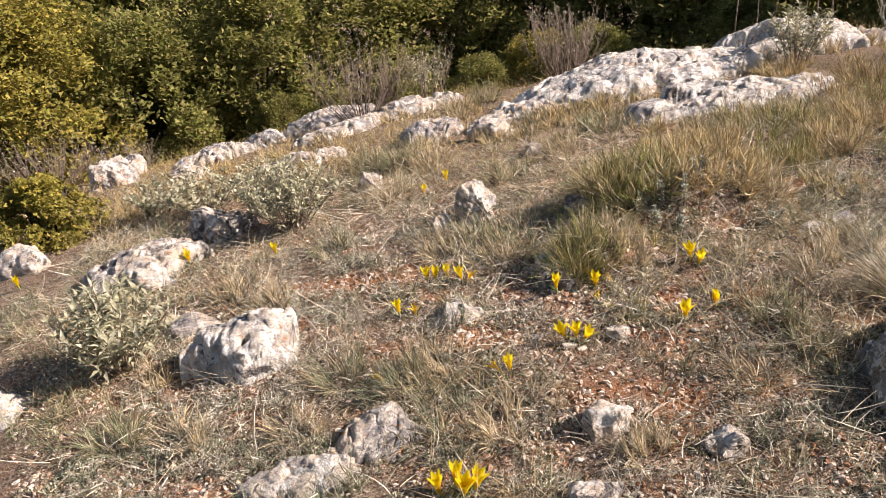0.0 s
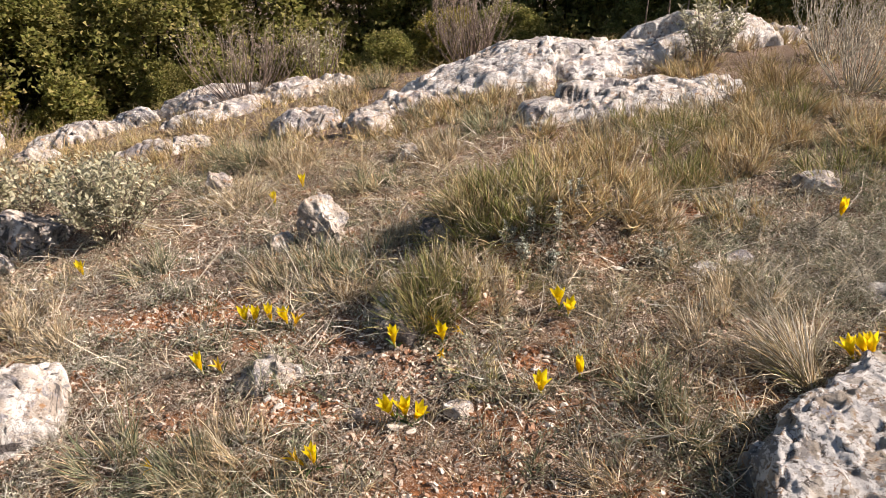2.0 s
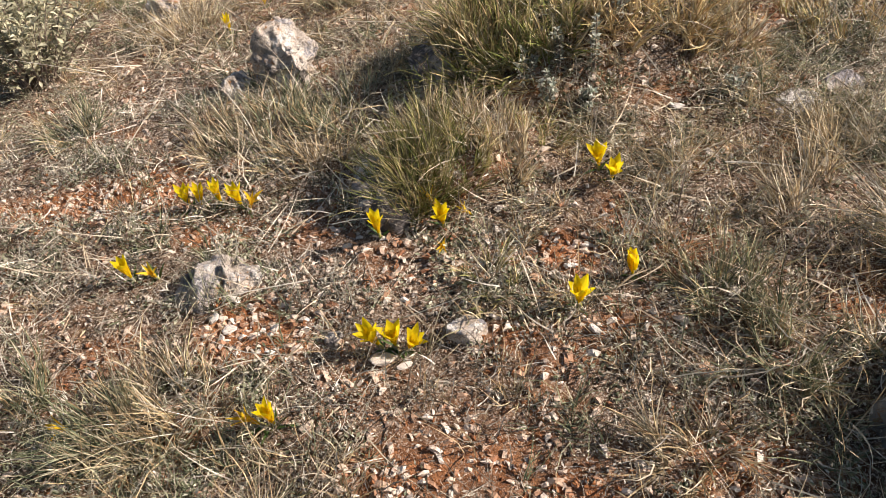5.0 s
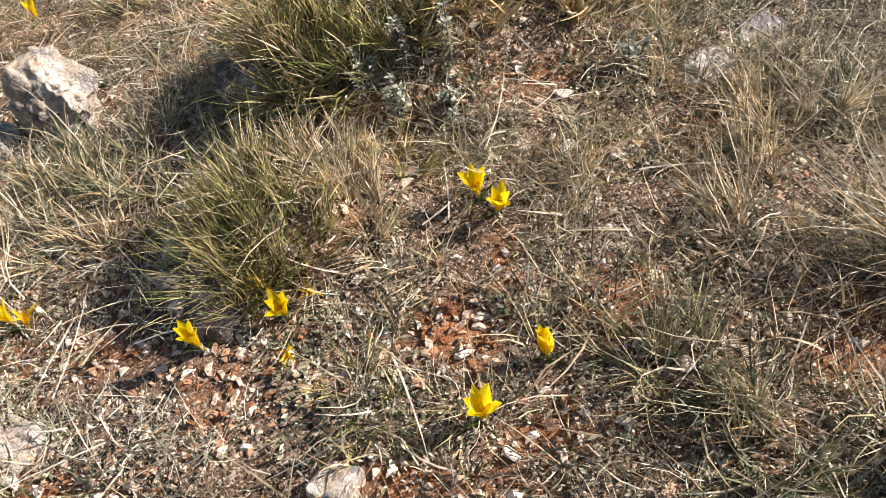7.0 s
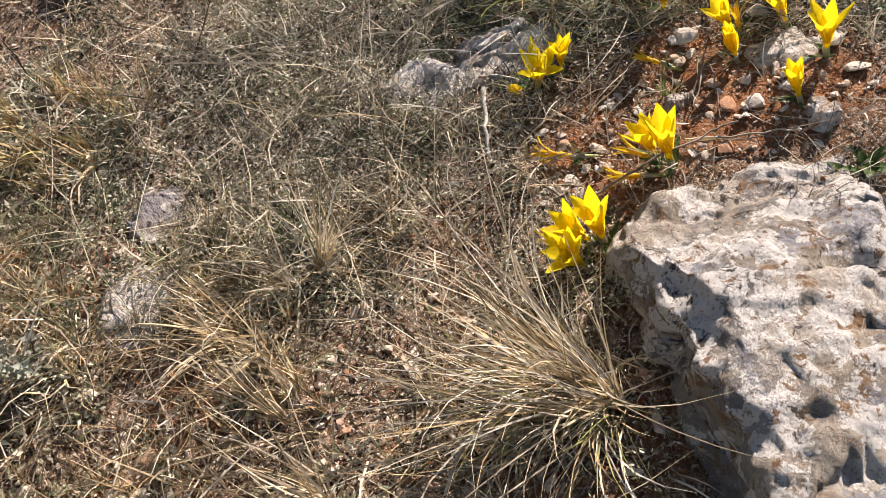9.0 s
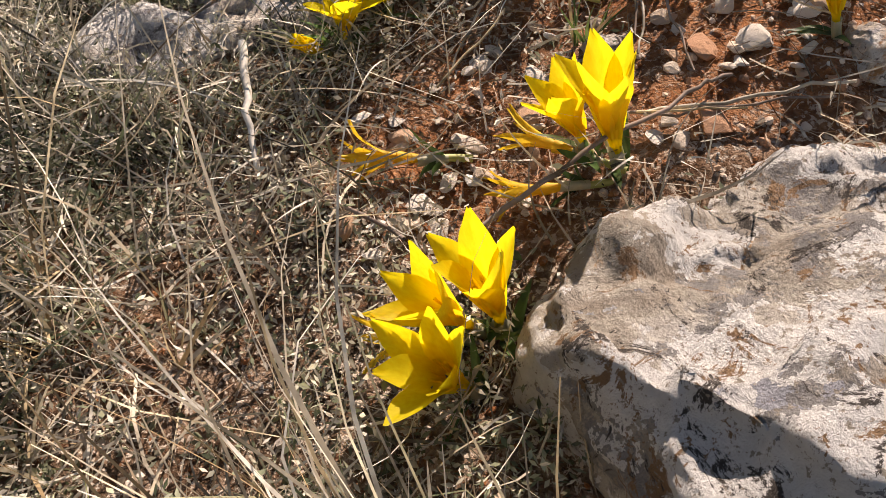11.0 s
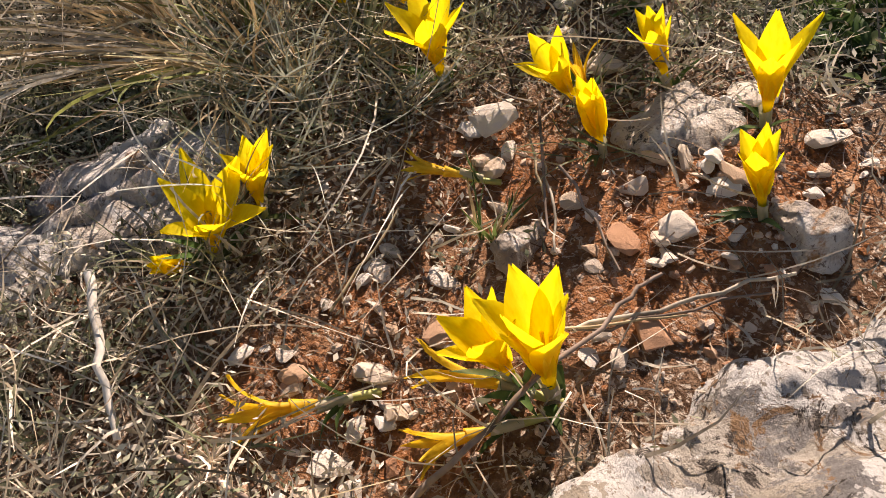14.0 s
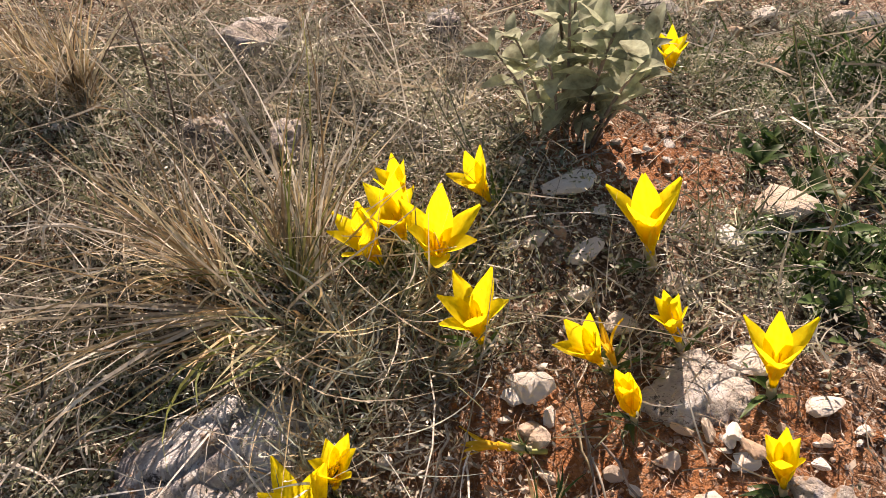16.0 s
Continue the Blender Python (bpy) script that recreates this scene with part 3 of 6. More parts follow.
# the boulder beside the flower bed
B = (1.42, 1.97)
corners = [(1.17, 1.74), (1.185, 1.92), (1.235, 2.005), (1.312, 2.062), (1.392, 2.108), (1.472, 2.172), (1.542, 2.222), (1.57, 2.268), (1.64, 2.252), (1.685, 2.20), (1.74, 2.13), (1.77, 2.07), (1.68, 2.04), (1.60, 2.015), (1.55, 1.98), (1.49, 1.87), (1.40, 1.72), (1.25, 1.66)]
boulder = thing("boulder", (B[0], B[1], 0.10), "large pitted cream limestone boulder with grey and white lichen", "rock", "limestone rocks on the hillside",
                rock_data("boulder", [(a - B[0], b - B[1]) for a, b in corners], 0.120, 11, 7, 0.62, 0.30, [(0.055, 0.195, 0.045, 0.020, 0.05), (0.03, 0.20, -0.02, 0.035, 0.10)], lichened, 0, 0.75, faces=[((-0.45, 0.80, 0.40), 0.88), ((0.05, -0.2, 1), 0.84), ((0.5, 0.3, 0.85), 0.86)], pans=0.003, plates=0.024))
boulder.rotation_euler = (0, radians(-3), 0)
for a, b, c in ((1.27, 1.86, 0.15), (1.42, 1.99, 0.16), (1.57, 2.13, 0.11)):
    FOOT.append((a, b, c))
rock("low cream limestone rock sunk in the grass", 1.22, 1.62, 0.16, 0.12, 0.05, 12, 20)

crag("white limestone boulder with round holes", -0.55, 2.39, 0.40, 0.26, 0.19, 21, -6, 4, limestone_pale, 0.0042, 0.30, 0.03, (-0.12, 0.20), front=0.2, holes=[(-0.045, -0.085, 0.012, 0.04), (0.045, -0.065, 0.016, 0.05)], rise=0.9)
crag("grey and cream broken limestone rock in dry grass", -0.06, 1.90, 0.24, 0.17, 0.085, 22, 20, 9, None, 0.0035)
crag("low lichen-covered limestone rock in dry grass", -0.25, 1.78, 0.30, 0.16, 0.06, 23, 10, 9, None, 0.0035)
rock("small rust-stained limestone rock on soil", 0.53, 1.83, 0.12, 0.10, 0.06, 24, 0, 0.3, 5)
rock("small pale limestone rock in grass", 0.80, 1.73, 0.11, 0.08, 0.05, 25, 30, 0.3, 5)
rock("small pale limestone rock in grass", 0.47, 1.58, 0.14, 0.10, 0.06, 26, 30, 0.3, 5)
crag("pointed limestone rock above bare soil and pebbles", 0.15, 2.46, 0.20, 0.11, 0.075, 27, 6, 6, None, 0.003, 0.6, 0.5)
rock("upright pointed white limestone rock", 0.21, 3.26, 0.19, 0.15, 0.15, 28, 0, 0.22, 6, box=0.9)
rock("small white limestone rock in grass", 0.06, 3.24, 0.08, 0.08, 0.06, 29, 0, 0.3, 4)
crag("cracked grey and white limestone slab", -1.31, 3.41, 0.58, 0.34, 0.19, 31, 14, 7, None)
rock("low white limestone slab", -1.18, 3.22, 0.26, 0.14, 0.06, 32, 12, 0.3, 5)
rock("dark hollowed limestone rock beside a grey shrub", -1.02, 3.74, 0.30, 0.24, 0.13, 33, 0, 0.3, 5, material=limestone_grey)
rock("white limestone rock in dry grass", -2.18, 3.85, 0.26, 0.22, 0.12, 34, 0, 0.3, 5)
rock("white limestone rock in dry grass", -1.42, 2.30, 0.26, 0.22, 0.12, 35, 0, 0.3, 5)
rock("low limestone rock in dry grass", -0.85, 2.72, 0.20, 0.12, 0.05, 30, 0, 0.35, 5)
rock("small tilted pale limestone rock", -0.34, 4.02, 0.12, 0.09, 0.09, 36, 0, 0.3, 5, box=0.9)
crag("rounded white limestone rock", -0.08, 5.02, 0.42, 0.30, 0.16, 37, 0, 8, None)
rock("white limestone rock in dry grass", 0.29, 4.66, 0.25, 0.18, 0.10, 38, 0, 0.3, 5)
crag("low pale limestone rock in grass", 0.28, 4.95, 0.30, 0.20, 0.11, 39, 0, 7, None)
crag("long sloping slab of pale limestone", -0.84, 6.15, 0.75, 0.36, 0.15, 41, 25, 6, None)
crag("long sloping slab of pale limestone", -0.36, 6.52, 0.85, 0.36, 0.16, 42, 16, 6, None)
crag("pale limestone slab at the edge of the slope", -1.20, 7.05, 0.95, 0.45, 0.22, 43, 14, 7, None)
crag("rounded pale limestone rock on the slope", -1.72, 6.85, 0.48, 0.34, 0.18, 44, 0, 7, limestone_pale)
crag("low pale limestone rock in grass", -2.05, 6.55, 0.70, 0.36, 0.19, 45, 20, 6, None)
rock("white limestone rock in dry grass", -2.95, 6.62, 0.44, 0.3, 0.22, 46, 0, 0.3, 6)
rock("white limestone rock in dry grass", -3.15, 7.35, 0.32, 0.26, 0.18, 47, 0, 0.3, 5)
crag("low cream limestone slab behind a shrub", -0.95, 5.05, 0.58, 0.28, 0.13, 48, 10, 6, None)
rock("low pale limestone rock in grass", -1.95, 5.70, 0.4, 0.22, 0.08, 49, 20, 0.35, 6)
rock("small white limestone rock in grass", 0.49, 4.10, 0.09, 0.08, 0.05, 50, 0, 0.3, 4)
# outcrop on the brow
crag("broad layered white limestone outcrop", 1.24, 5.50, 1.75, 0.80, 0.28, 51, 8, 8, limestone_pale, 0.010, 0.42)
crag("limestone outcrop with a shaded flank", 1.52, 4.45, 1.15, 0.46, 0.18, 52, 8, 6, limestone_pale, 0.008, 0.40)
crag("high weathered limestone outcrop on the brow", 2.35, 5.95, 1.35, 0.65, 0.28, 53, 10, 7, limestone_pale, 0.011, 0.42)
crag("low slab of pale limestone", 0.50, 5.08, 0.55, 0.28, 0.12, 54, 12, 6, None)
rock("rounded limestone rock in tan grass", 1.88, 3.22, 0.15, 0.11, 0.055, 55, 0, 0.3, 5)
crag("flat pale limestone rock among dry grass", 1.36, 2.755, 0.12, 0.09, 0.03, 56, 0, 4, limestone_pale, 0.002)
crag("flat pale limestone rock among dry grass", 1.485, 2.81, 0.09, 0.07, 0.028, 57, 0, 4, None, 0.002)
# The tussock's shade on this rock is partly put into its dark limestone.
rock("grey shaded limestone rock under a grass tussock", 0.47, 2.64, 0.12, 0.20, 0.045, 58, 20, 0.30, 5, material=limestone_grey)
rock("grey limestone rock under a grass tussock", 0.62, 3.04, 0.15, 0.13, 0.06, 59, 0, 0.25, 5, material=limestone_grey)
rock("low lichened rock in the thyme", 0.63, 2.24, 0.07, 0.05, 0.025, 60, 0, 0.3, 4)
rock("low lichened rock in the thyme", 0.39, 2.27, 0.04, 0.035, 0.02, 61, 0, 0.3, 4)
# in the flower bed
crag("flat lichened rock beside yellow flowers", 1.850, 2.487, 0.15, 0.11, 0.028, 62, -70, 5, limestone_pale, 0.0016, 0.5)
crag("flat lichened rock in the thyme", 1.79, 2.572, 0.11, 0.08, 0.026, 63, -60, 4, limestone_pale, 0.0016, 0.5)
crag("cream limestone rock in red soil", 1.887, 2.150, 0.085, 0.060, 0.022, 64, -70, 4, None, 0.0014, 0.5)
rock("long grey stone in red soil", 1.795, 2.098, 0.058, 0.030, 0.014, 65, 20, 0.25, 5)
rock("flat tilted stone in red soil", 1.802, 2.248, 0.046, 0.028, 0.014, 73, -25, 0.25, 5, lean=(0, 12))
rock("pale stone beyond the flowers", 2.195, 2.485, 0.055, 0.048, 0.03, 66, 0, 0.25, 5)
rock("pale stone beyond the flowers", 2.215, 2.560, 0.06, 0.055, 0.03, 67, 0, 0.25, 5)
rock("pale flat stone beyond the flowers", 2.39, 2.545, 0.08, 0.07, 0.03, 69, 0, 0.25, 5)
# Shade on this stone is put into the colour by the dark limestone.
rock("dark shaded stone beyond the flowers", 2.42, 2.325, 0.06, 0.05, 0.035, 74, 0, 0.25, 5, material=limestone_grey)
rock("pale low stone beyond the flowers", 2.58, 2.44, 0.09, 0.07, 0.03, 75, 0, 0.25, 5)
rock("grey low stone beyond the flowers", 2.62, 2.20, 0.09, 0.06, 0.03, 76, 0, 0.25, 5, material=limestone_grey)


# ---- pebbles ----
def pebble_data(seed):
    bm = bmesh.new()
    bmesh.ops.create_icosphere(bm, subdivisions=2, radius=1)
    r = random.Random(seed)
    sx, sy, sz = 1.0, r.uniform(0.6, 0.85), r.uniform(0.30, 0.45)
    planes = [(Vector((r.gauss(0, 1), r.gauss(0, 1), r.gauss(0, 1))).normalized(), r.uniform(0.36, 0.68)) for _ in range(9)]
    for v in bm.verts:
        p = v.co.copy()
        for n, d in planes:
            e = p.dot(n) - d
            if e > 0:
                p -= n * e * 0.97
        p *= 1.35 + 0.12 * noise.fractal(v.co * 1.5 + Vector((seed, 0, 0)), 1, 2, 2)
        v.co = Vector((p.x * sx, p.y * sy, p.z * sz))
    for f in bm.faces:
        f.smooth = True
    for e in bm.edges:
        e.smooth = e.calc_face_angle(0.0) < 0.3
    me = bpy.data.meshes.new("pebble")
    bm.to_mesh(me)
    bm.free()
    me.materials.append(pebble_stone)
    return me


PEBBLES = [pebble_data(s) for s in range(8)]


def pebble(x, y, r, k, label, group):
    ob = thing("pebble", (x, y, float(ground_z(x, y)) + r * 0.34), label, "pebble", group, PEBBLES[k % 8])
    rr = random.Random(k)
    ob.scale = (r * 1.05,) * 3
    ob.rotation_euler = (rr.uniform(-0.5, 0.5), rr.uniform(-0.5, 0.5), rr.uniform(0, 6.28))


BED_STONES = [(1.750, 2.290, 0.0099), (1.728, 2.319, 0.0114), (1.705, 2.309, 0.0073), (1.697, 2.326, 0.0073), (1.678, 2.336, 0.0112), (1.660, 2.343, 0.0088), (1.653, 2.377, 0.0092), (1.734, 2.371, 0.0077), (1.733, 2.394, 0.0070), (1.753, 2.328, 0.0046), (1.755, 2.316, 0.0043), (1.769, 2.355, 0.0064), (1.787, 2.293, 0.0089), (1.821, 2.287, 0.0054), (1.829, 2.300, 0.0051), (1.833, 2.184, 0.0088), (1.793, 2.195, 0.0098), (1.792, 2.174, 0.0071), (1.796, 2.163, 0.0096), (1.818, 2.208, 0.0058), (1.832, 2.214, 0.0047), (1.855, 2.171, 0.0079), (1.851, 2.154, 0.0079), (1.845, 2.139, 0.0104), (1.868, 2.074, 0.0112), (1.908, 2.119, 0.0077), (1.772, 2.117, 0.0056), (1.778, 2.138, 0.0056), (1.782, 2.141, 0.0056)]
BED_STONES_MORE = [(1.775, 2.160, 0.0028), (1.735, 2.184, 0.0110), (1.725, 2.213, 0.0087), (1.723, 2.200, 0.0057), (1.872, 2.270, 0.0072), (1.897, 2.282, 0.0084), (1.886, 2.256, 0.0055), (1.656, 2.360, 0.0056), (1.665, 2.391, 0.0057), (1.828, 2.138, 0.0076), (1.761, 2.093, 0.0064), (1.637, 2.356, 0.0062), (1.706, 2.340, 0.0044), (1.809, 2.321, 0.0067), (1.852, 2.371, 0.0072)]
BED_STONES_FAR = [(2.094, 2.220, 0.0227), (2.055, 2.233, 0.0097), (2.037, 2.275, 0.0076), (2.074, 2.194, 0.0090), (2.025, 2.211, 0.0142), (1.991, 2.141, 0.0141), (1.958, 2.197, 0.0123), (1.984, 2.220, 0.0114), (1.901, 2.271, 0.0167), (1.880, 2.257, 0.0072), (1.867, 2.266, 0.0102), (2.146, 2.263, 0.0106), (1.906, 2.110, 0.0153), (1.986, 2.025, 0.0125), (2.092, 2.033, 0.0246), (2.479, 1.959, 0.0237), (2.524, 2.039, 0.0279), (2.555, 1.970, 0.0208), (2.432, 1.799, 0.0202), (2.155, 2.353, 0.0108), (2.046, 2.087, 0.0127), (2.036, 2.252, 0.0106), (1.923, 2.199, 0.0087), (1.919, 2.258, 0.0064), (1.834, 2.132, 0.0091), (1.849, 2.105, 0.0073), (2.270, 2.318, 0.0076), (2.482, 1.848, 0.0123), (2.560, 1.889, 0.0172), (2.447, 2.384, 0.0144), (2.395, 2.045, 0.0108)]
BED_STONES_BACK = [(2.191, 2.492, 0.017), (2.222, 2.565, 0.020), (2.097, 2.276, 0.011), (2.41, 2.60, 0.016), (2.33, 1.90, 0.016), (2.40, 1.93, 0.020), (2.30, 1.86, 0.012), (2.46, 1.90, 0.018), (2.53, 1.80, 0.022), (2.36, 1.83, 0.013), (2.56, 1.74, 0.018)]
PATH_STONES = [(1.193, 2.651, 0.0139), (1.166, 2.633, 0.0083), (1.065, 2.708, 0.0144), (1.009, 2.740, 0.0088), (0.862, 2.415, 0.0116), (0.790, 2.350, 0.0121), (0.777, 2.384, 0.0103), (0.823, 2.361, 0.0113), (0.758, 2.344, 0.0113), (0.747, 2.297, 0.0086), (0.791, 2.310, 0.0086), (0.835, 2.201, 0.0124), (0.891, 2.221, 0.0095), (0.934, 2.220, 0.0080), (0.191, 2.331, 0.0119), (0.189, 2.405, 0.0124), (0.155, 2.362, 0.0108), (0.209, 2.436, 0.0108), (0.278, 2.319, 0.0109), (0.181, 2.302, 0.0109), (0.120, 2.271, 0.0107), (0.281, 2.251, 0.0088), (0.484, 2.202, 0.0228), (0.516, 2.190, 0.0112), (0.986, 2.098, 0.0146), (1.068, 2.233, 0.0145), (0.606, 2.419, 0.0145), (1.331, 2.587, 0.0115), (1.202, 2.631, 0.018), (1.176, 2.614, 0.0136), (1.146, 2.627, 0.015), (1.078, 2.682, 0.0158)]
PATH_STONES_MORE = [(1.019, 2.706, 0.0142), (1.762, 2.865, 0.0138), (1.79, 2.816, 0.0138), (1.768, 2.889, 0.0156), (1.336, 2.986, 0.0149), (1.113, 2.79, 0.022)]
for k, (x, y, r) in enumerate(BED_STONES + BED_STONES_MORE + BED_STONES_FAR + BED_STONES_BACK):
    pebble(x, y, r, k, "pale angular limestone pebble on red soil", "pebbles in the flower bed")
for k, (x, y, r) in enumerate(PATH_STONES + PATH_STONES_MORE):
    pebble(x, y, r, k + 50, "pale angular limestone pebble among dry grass", "pebbles on the slope")


rp = random.Random(77)
LOOSE = 0
while LOOSE < 70:
    x, y = rp.uniform(1.58, 2.25), rp.uniform(2.0, 2.50)
    if rp.random() < float(bare(np.array([x]), np.array([y]))[0]) - 0.2 and all((x - p) ** 2 + (y - q) ** 2 > s * s for p, q, s in FOOT):
        pebble(x, y, 0.0025 + 0.0050 * rp.random() ** 1.8, 200 + LOOSE, "pale angular limestone pebble on red soil", "pebbles in the flower bed")
        LOOSE += 1


def in_view(x, y):
    return ((np.abs(x - 0.25) < 0.66 * (y - 0.1) + 0.15) & (y > 1.3)) | ((x > 0.9) & (x < 3.2) & (y > 1.4) & (y < 3.5))


def scatter(n, x0, x1, y0, y1, r, keep, clear=0.9, inside=True):
    """Random points of a rectangle, kept with chance keep(x, y), off the rocks."""
    x, y = r.uniform(x0, x1, n), r.uniform(y0, y1, n)
    ok = (r.uniform(size=n) < keep(x, y)) & (in_view(x, y) == inside)
    for fx, fy, fr in FOOT:
        ok &= (x - fx) ** 2 + (y - fy) ** 2 > (fr * clear) ** 2
    x, y = x[ok], y[ok]
    return x, y, ground_z(x, y)


def off_bed(x, y):
    return 1 - 0.9 * np.exp(-(((x - 1.78) / 0.52) ** 4 + ((y - 2.33) / 0.40) ** 4))


def patchy(x, y, seed, low, high):
    return np.clip(0.5 + 0.6 * waves(x, y, low, high, seed), 0.05, 1)


# gravel too small and too many to count
ico_v = np.array([(1, 0, 0.1), (-0.9, 0.1, 0), (0, 0.9, -0.1), (0.1, -1, 0), (0.35, 0.3, 0.8), (-0.35, -0.25, 0.8), (0, 0, -0.8)], float)
ico_f = np.array([(0, 2, 4), (2, 1, 4), (1, 5, 4), (1, 3, 5), (3, 0, 5), (0, 4, 5), (2, 0, 6), (1, 2, 6), (3, 1, 6), (0, 3, 6)])


g = (1 + 5 ** 0.5) / 2
round_v = unit(np.array([(-1, g, 0), (1, g, 0), (-1, -g, 0), (1, -g, 0), (0, -1, g), (0, 1, g), (0, -1, -g), (0, 1, -g), (g, 0, -1), (g, 0, 1), (-g, 0, -1), (-g, 0, 1)], float))
round_f = np.array([(0, 11, 5), (0, 5, 1), (0, 1, 7), (0, 7, 10), (0, 10, 11), (1, 5, 9), (5, 11, 4), (11, 10, 2), (10, 7, 6), (7, 1, 8), (3, 9, 4), (3, 4, 2), (3, 2, 6), (3, 6, 8), (3, 8, 9), (4, 9, 5), (2, 4, 11), (6, 2, 10), (8, 6, 7), (9, 8, 1)])



def hull_faces(pts):
    bm = bmesh.new()
    for p in pts:
        bm.verts.new(p)
    bmesh.ops.convex_hull(bm, input=bm.verts)
    bm.verts.index_update()
    out = np.array([[v.index for v in f.verts] for f in bm.faces])
    bm.free()
    return out


chip_f = hull_faces(round_v[[0, 3, 4, 5, 6, 8, 10, 11]])


def gravel(name, pts, r, lo, hi, label, ico_v=ico_v, ico_f=ico_f, material=gravel_stone):
    x, y, z = pts
    n = len(x)
    size = np.exp(r.uniform(np.log(lo), np.log(hi), n))
    v = ico_v[None] * (1 + r.uniform(-0.35, 0.3, (n, len(ico_v), 1))) * np.stack([size, size * r.uniform(0.55, 0.9, n), size * r.uniform(0.6, 0.95, n)], 1)[:, None]
    a = r.uniform(0, 6.28, n)[:, None]
    vx = v[..., 0] * np.cos(a) - v[..., 1] * np.sin(a) + x[:, None]
    vy = v[..., 0] * np.sin(a) + v[..., 1] * np.cos(a) + y[:, None]
    vz = v[..., 2] + z[:, None] + size[:, None] * 0.15
    f = (ico_f[None] + (np.arange(n) * len(ico_v))[:, None, None]).reshape(-1, 3)
    me = mesh_from(name, np.stack([vx, vy, vz], -1).reshape(-1, 3), f, material, False)
    if material is soil:
        me.attributes.new("bare", "FLOAT", "POINT").data.foreach_set("value", np.ones(len(me.vertices), np.float32))
    tagged(new(name, me), label, "gravel", kind="stuff")


def heaps(x, y):
    """Where stone chips lie thick: round the bare soil and in loose drifts."""
    return np.clip(1.3 * bare(x, y) * (1 - 0.6 * bare(x, y)) + 0.5 * (waves(x, y, 4, 14, 41) > 0.75), 0, 1)


CHIP = round_v[[0, 3, 4, 5, 6, 8, 10, 11]] * [1, 0.85, 0.55]
gravel("gravel", scatter(70000, -1.7, 2.6, 1.3, 4.4, rng, lambda x, y: off_bed(x, y) * (0.12 + 0.45 * heaps(x, y))), rng, 0.0025, 0.010, "loose pale stone chips on red soil", CHIP, chip_f)
gravel("gravel", scatter(24000, -1.4, 1.5, 1.4, 3.6, rng, lambda x, y: off_bed(x, y) * (0.06 + 0.80 * heaps(x, y))), rng, 0.007, 0.015, "pale angular stones lying on red soil", CHIP, chip_f)
gravel("gravel", scatter(9000, 1.5, 2.4, 1.9, 2.7, rng, lambda x, y: 0.08 + 0.45 * bare(x, y)), rng, 0.0012, 0.004, "fine stone crumbs on red soil", round_v, round_f)

gravel("gravel", scatter(1000, 2.25, 2.75, 1.6, 2.02, rng, lambda x, y: patchy(x, y, 43, 5, 18)), rng, 0.004, 0.014, "pale angular stones among grey thyme", CHIP, chip_f, pale_gravel)

gravel("soil_crumbs", scatter(12000, 1.5, 2.4, 1.9, 2.7, rng, lambda x, y: 0.05 + 0.6 * bare(x, y)), rng, 0.001, 0.004, "crumbs and clods of red soil", round_v, round_f, soil)
gravel("soil_crumbs", scatter(30000, -0.9, 1.5, 1.5, 3.2, rng, lambda x, y: 0.5 * bare(x, y)), rng, 0.0025, 0.010, "crumbs and clods of red soil", round_v[[0, 3, 4, 5, 6, 8, 10, 11]], chip_f, soil)

# ---- low plants that cover the ground ----


def cover(name, material, pts, r, length, width, tilt, bend, lift, segs, label, curl=0.6, clump=1, root=0.012):
    x, y, z = pts
    big = np.repeat(np.exp(r.normal(0, 0.3, len(x))), clump)
    x, y, z = np.repeat(x, clump), np.repeat(y, clump), np.repeat(z, clump)
    n = len(x)
    az = r.uniform(0, 6.28, n)
    if clump > 1:
        d = np.abs(r.normal(0, root, n))
        x, y = x + d * np.cos(az), y + d * np.sin(az)
        az = az + r.normal(0, 0.5, n)
    t0 = np.clip(r.normal(tilt[0], tilt[1], n), 0, 1.7)
    v, f = strands(np.stack([x, y, z + r.uniform(0, lift, n)], 1), az, t0, np.clip(t0 + r.normal(bend[0], bend[1], n), 0, 1.9),
                   np.exp(r.uniform(np.log(length[0]), np.log(length[1]), n)) * big, r.uniform(width[0], width[1], n), segs, r.normal(0, curl, n), r)
    tagged(new(name, mesh_from(name, v, f, material)), label, "grass", kind="stuff")


near = (-1.9, 2.7, 1.3, 4.4)
heart = (-0.9, 2.5, 1.4, 3.3)
bed = (1.35, 2.5, 2.05, 3.0)
TANGLE = "tangle of grey dead grass stalks lying on the ground"
def gaps(x, y, seed):
    return np.clip(0.62 + 0.55 * waves(x, y, 16, 75, 50) + 0.45 * waves(x, y, 9, 40, seed), 0, 1)


cover("dry_thatch", thatch, scatter(30000, *near, rng, lambda x, y: clear_bed(x, y, [(2.2, 1.98, 0.25, 0.13)]) * (0.15 + 0.85 * off_bed(x, y)) * (1 - 0.93 * bare(x, y)) * patchy(x, y, 21, 3, 14) * gaps(x, y, 51)), rng,
      (0.03, 0.13), (0.0014, 0.0034), (1.2, 0.3), (0.15, 0.25), 0.03, 3, TANGLE)
cover("dry_thatch", wire, scatter(40000, *heart, rng, lambda x, y: clear_bed(x, y, [(2.2, 1.98, 0.25, 0.13)]) * (0.3 + 0.7 * off_bed(x, y)) * (1 - 0.95 * bare(x, y)) * gaps(x, y, 52)), rng,
      (0.02, 0.08), (0.0011, 0.0026), (0.95, 0.4), (0.2, 0.4), 0.03, 3, TANGLE, 1.0)
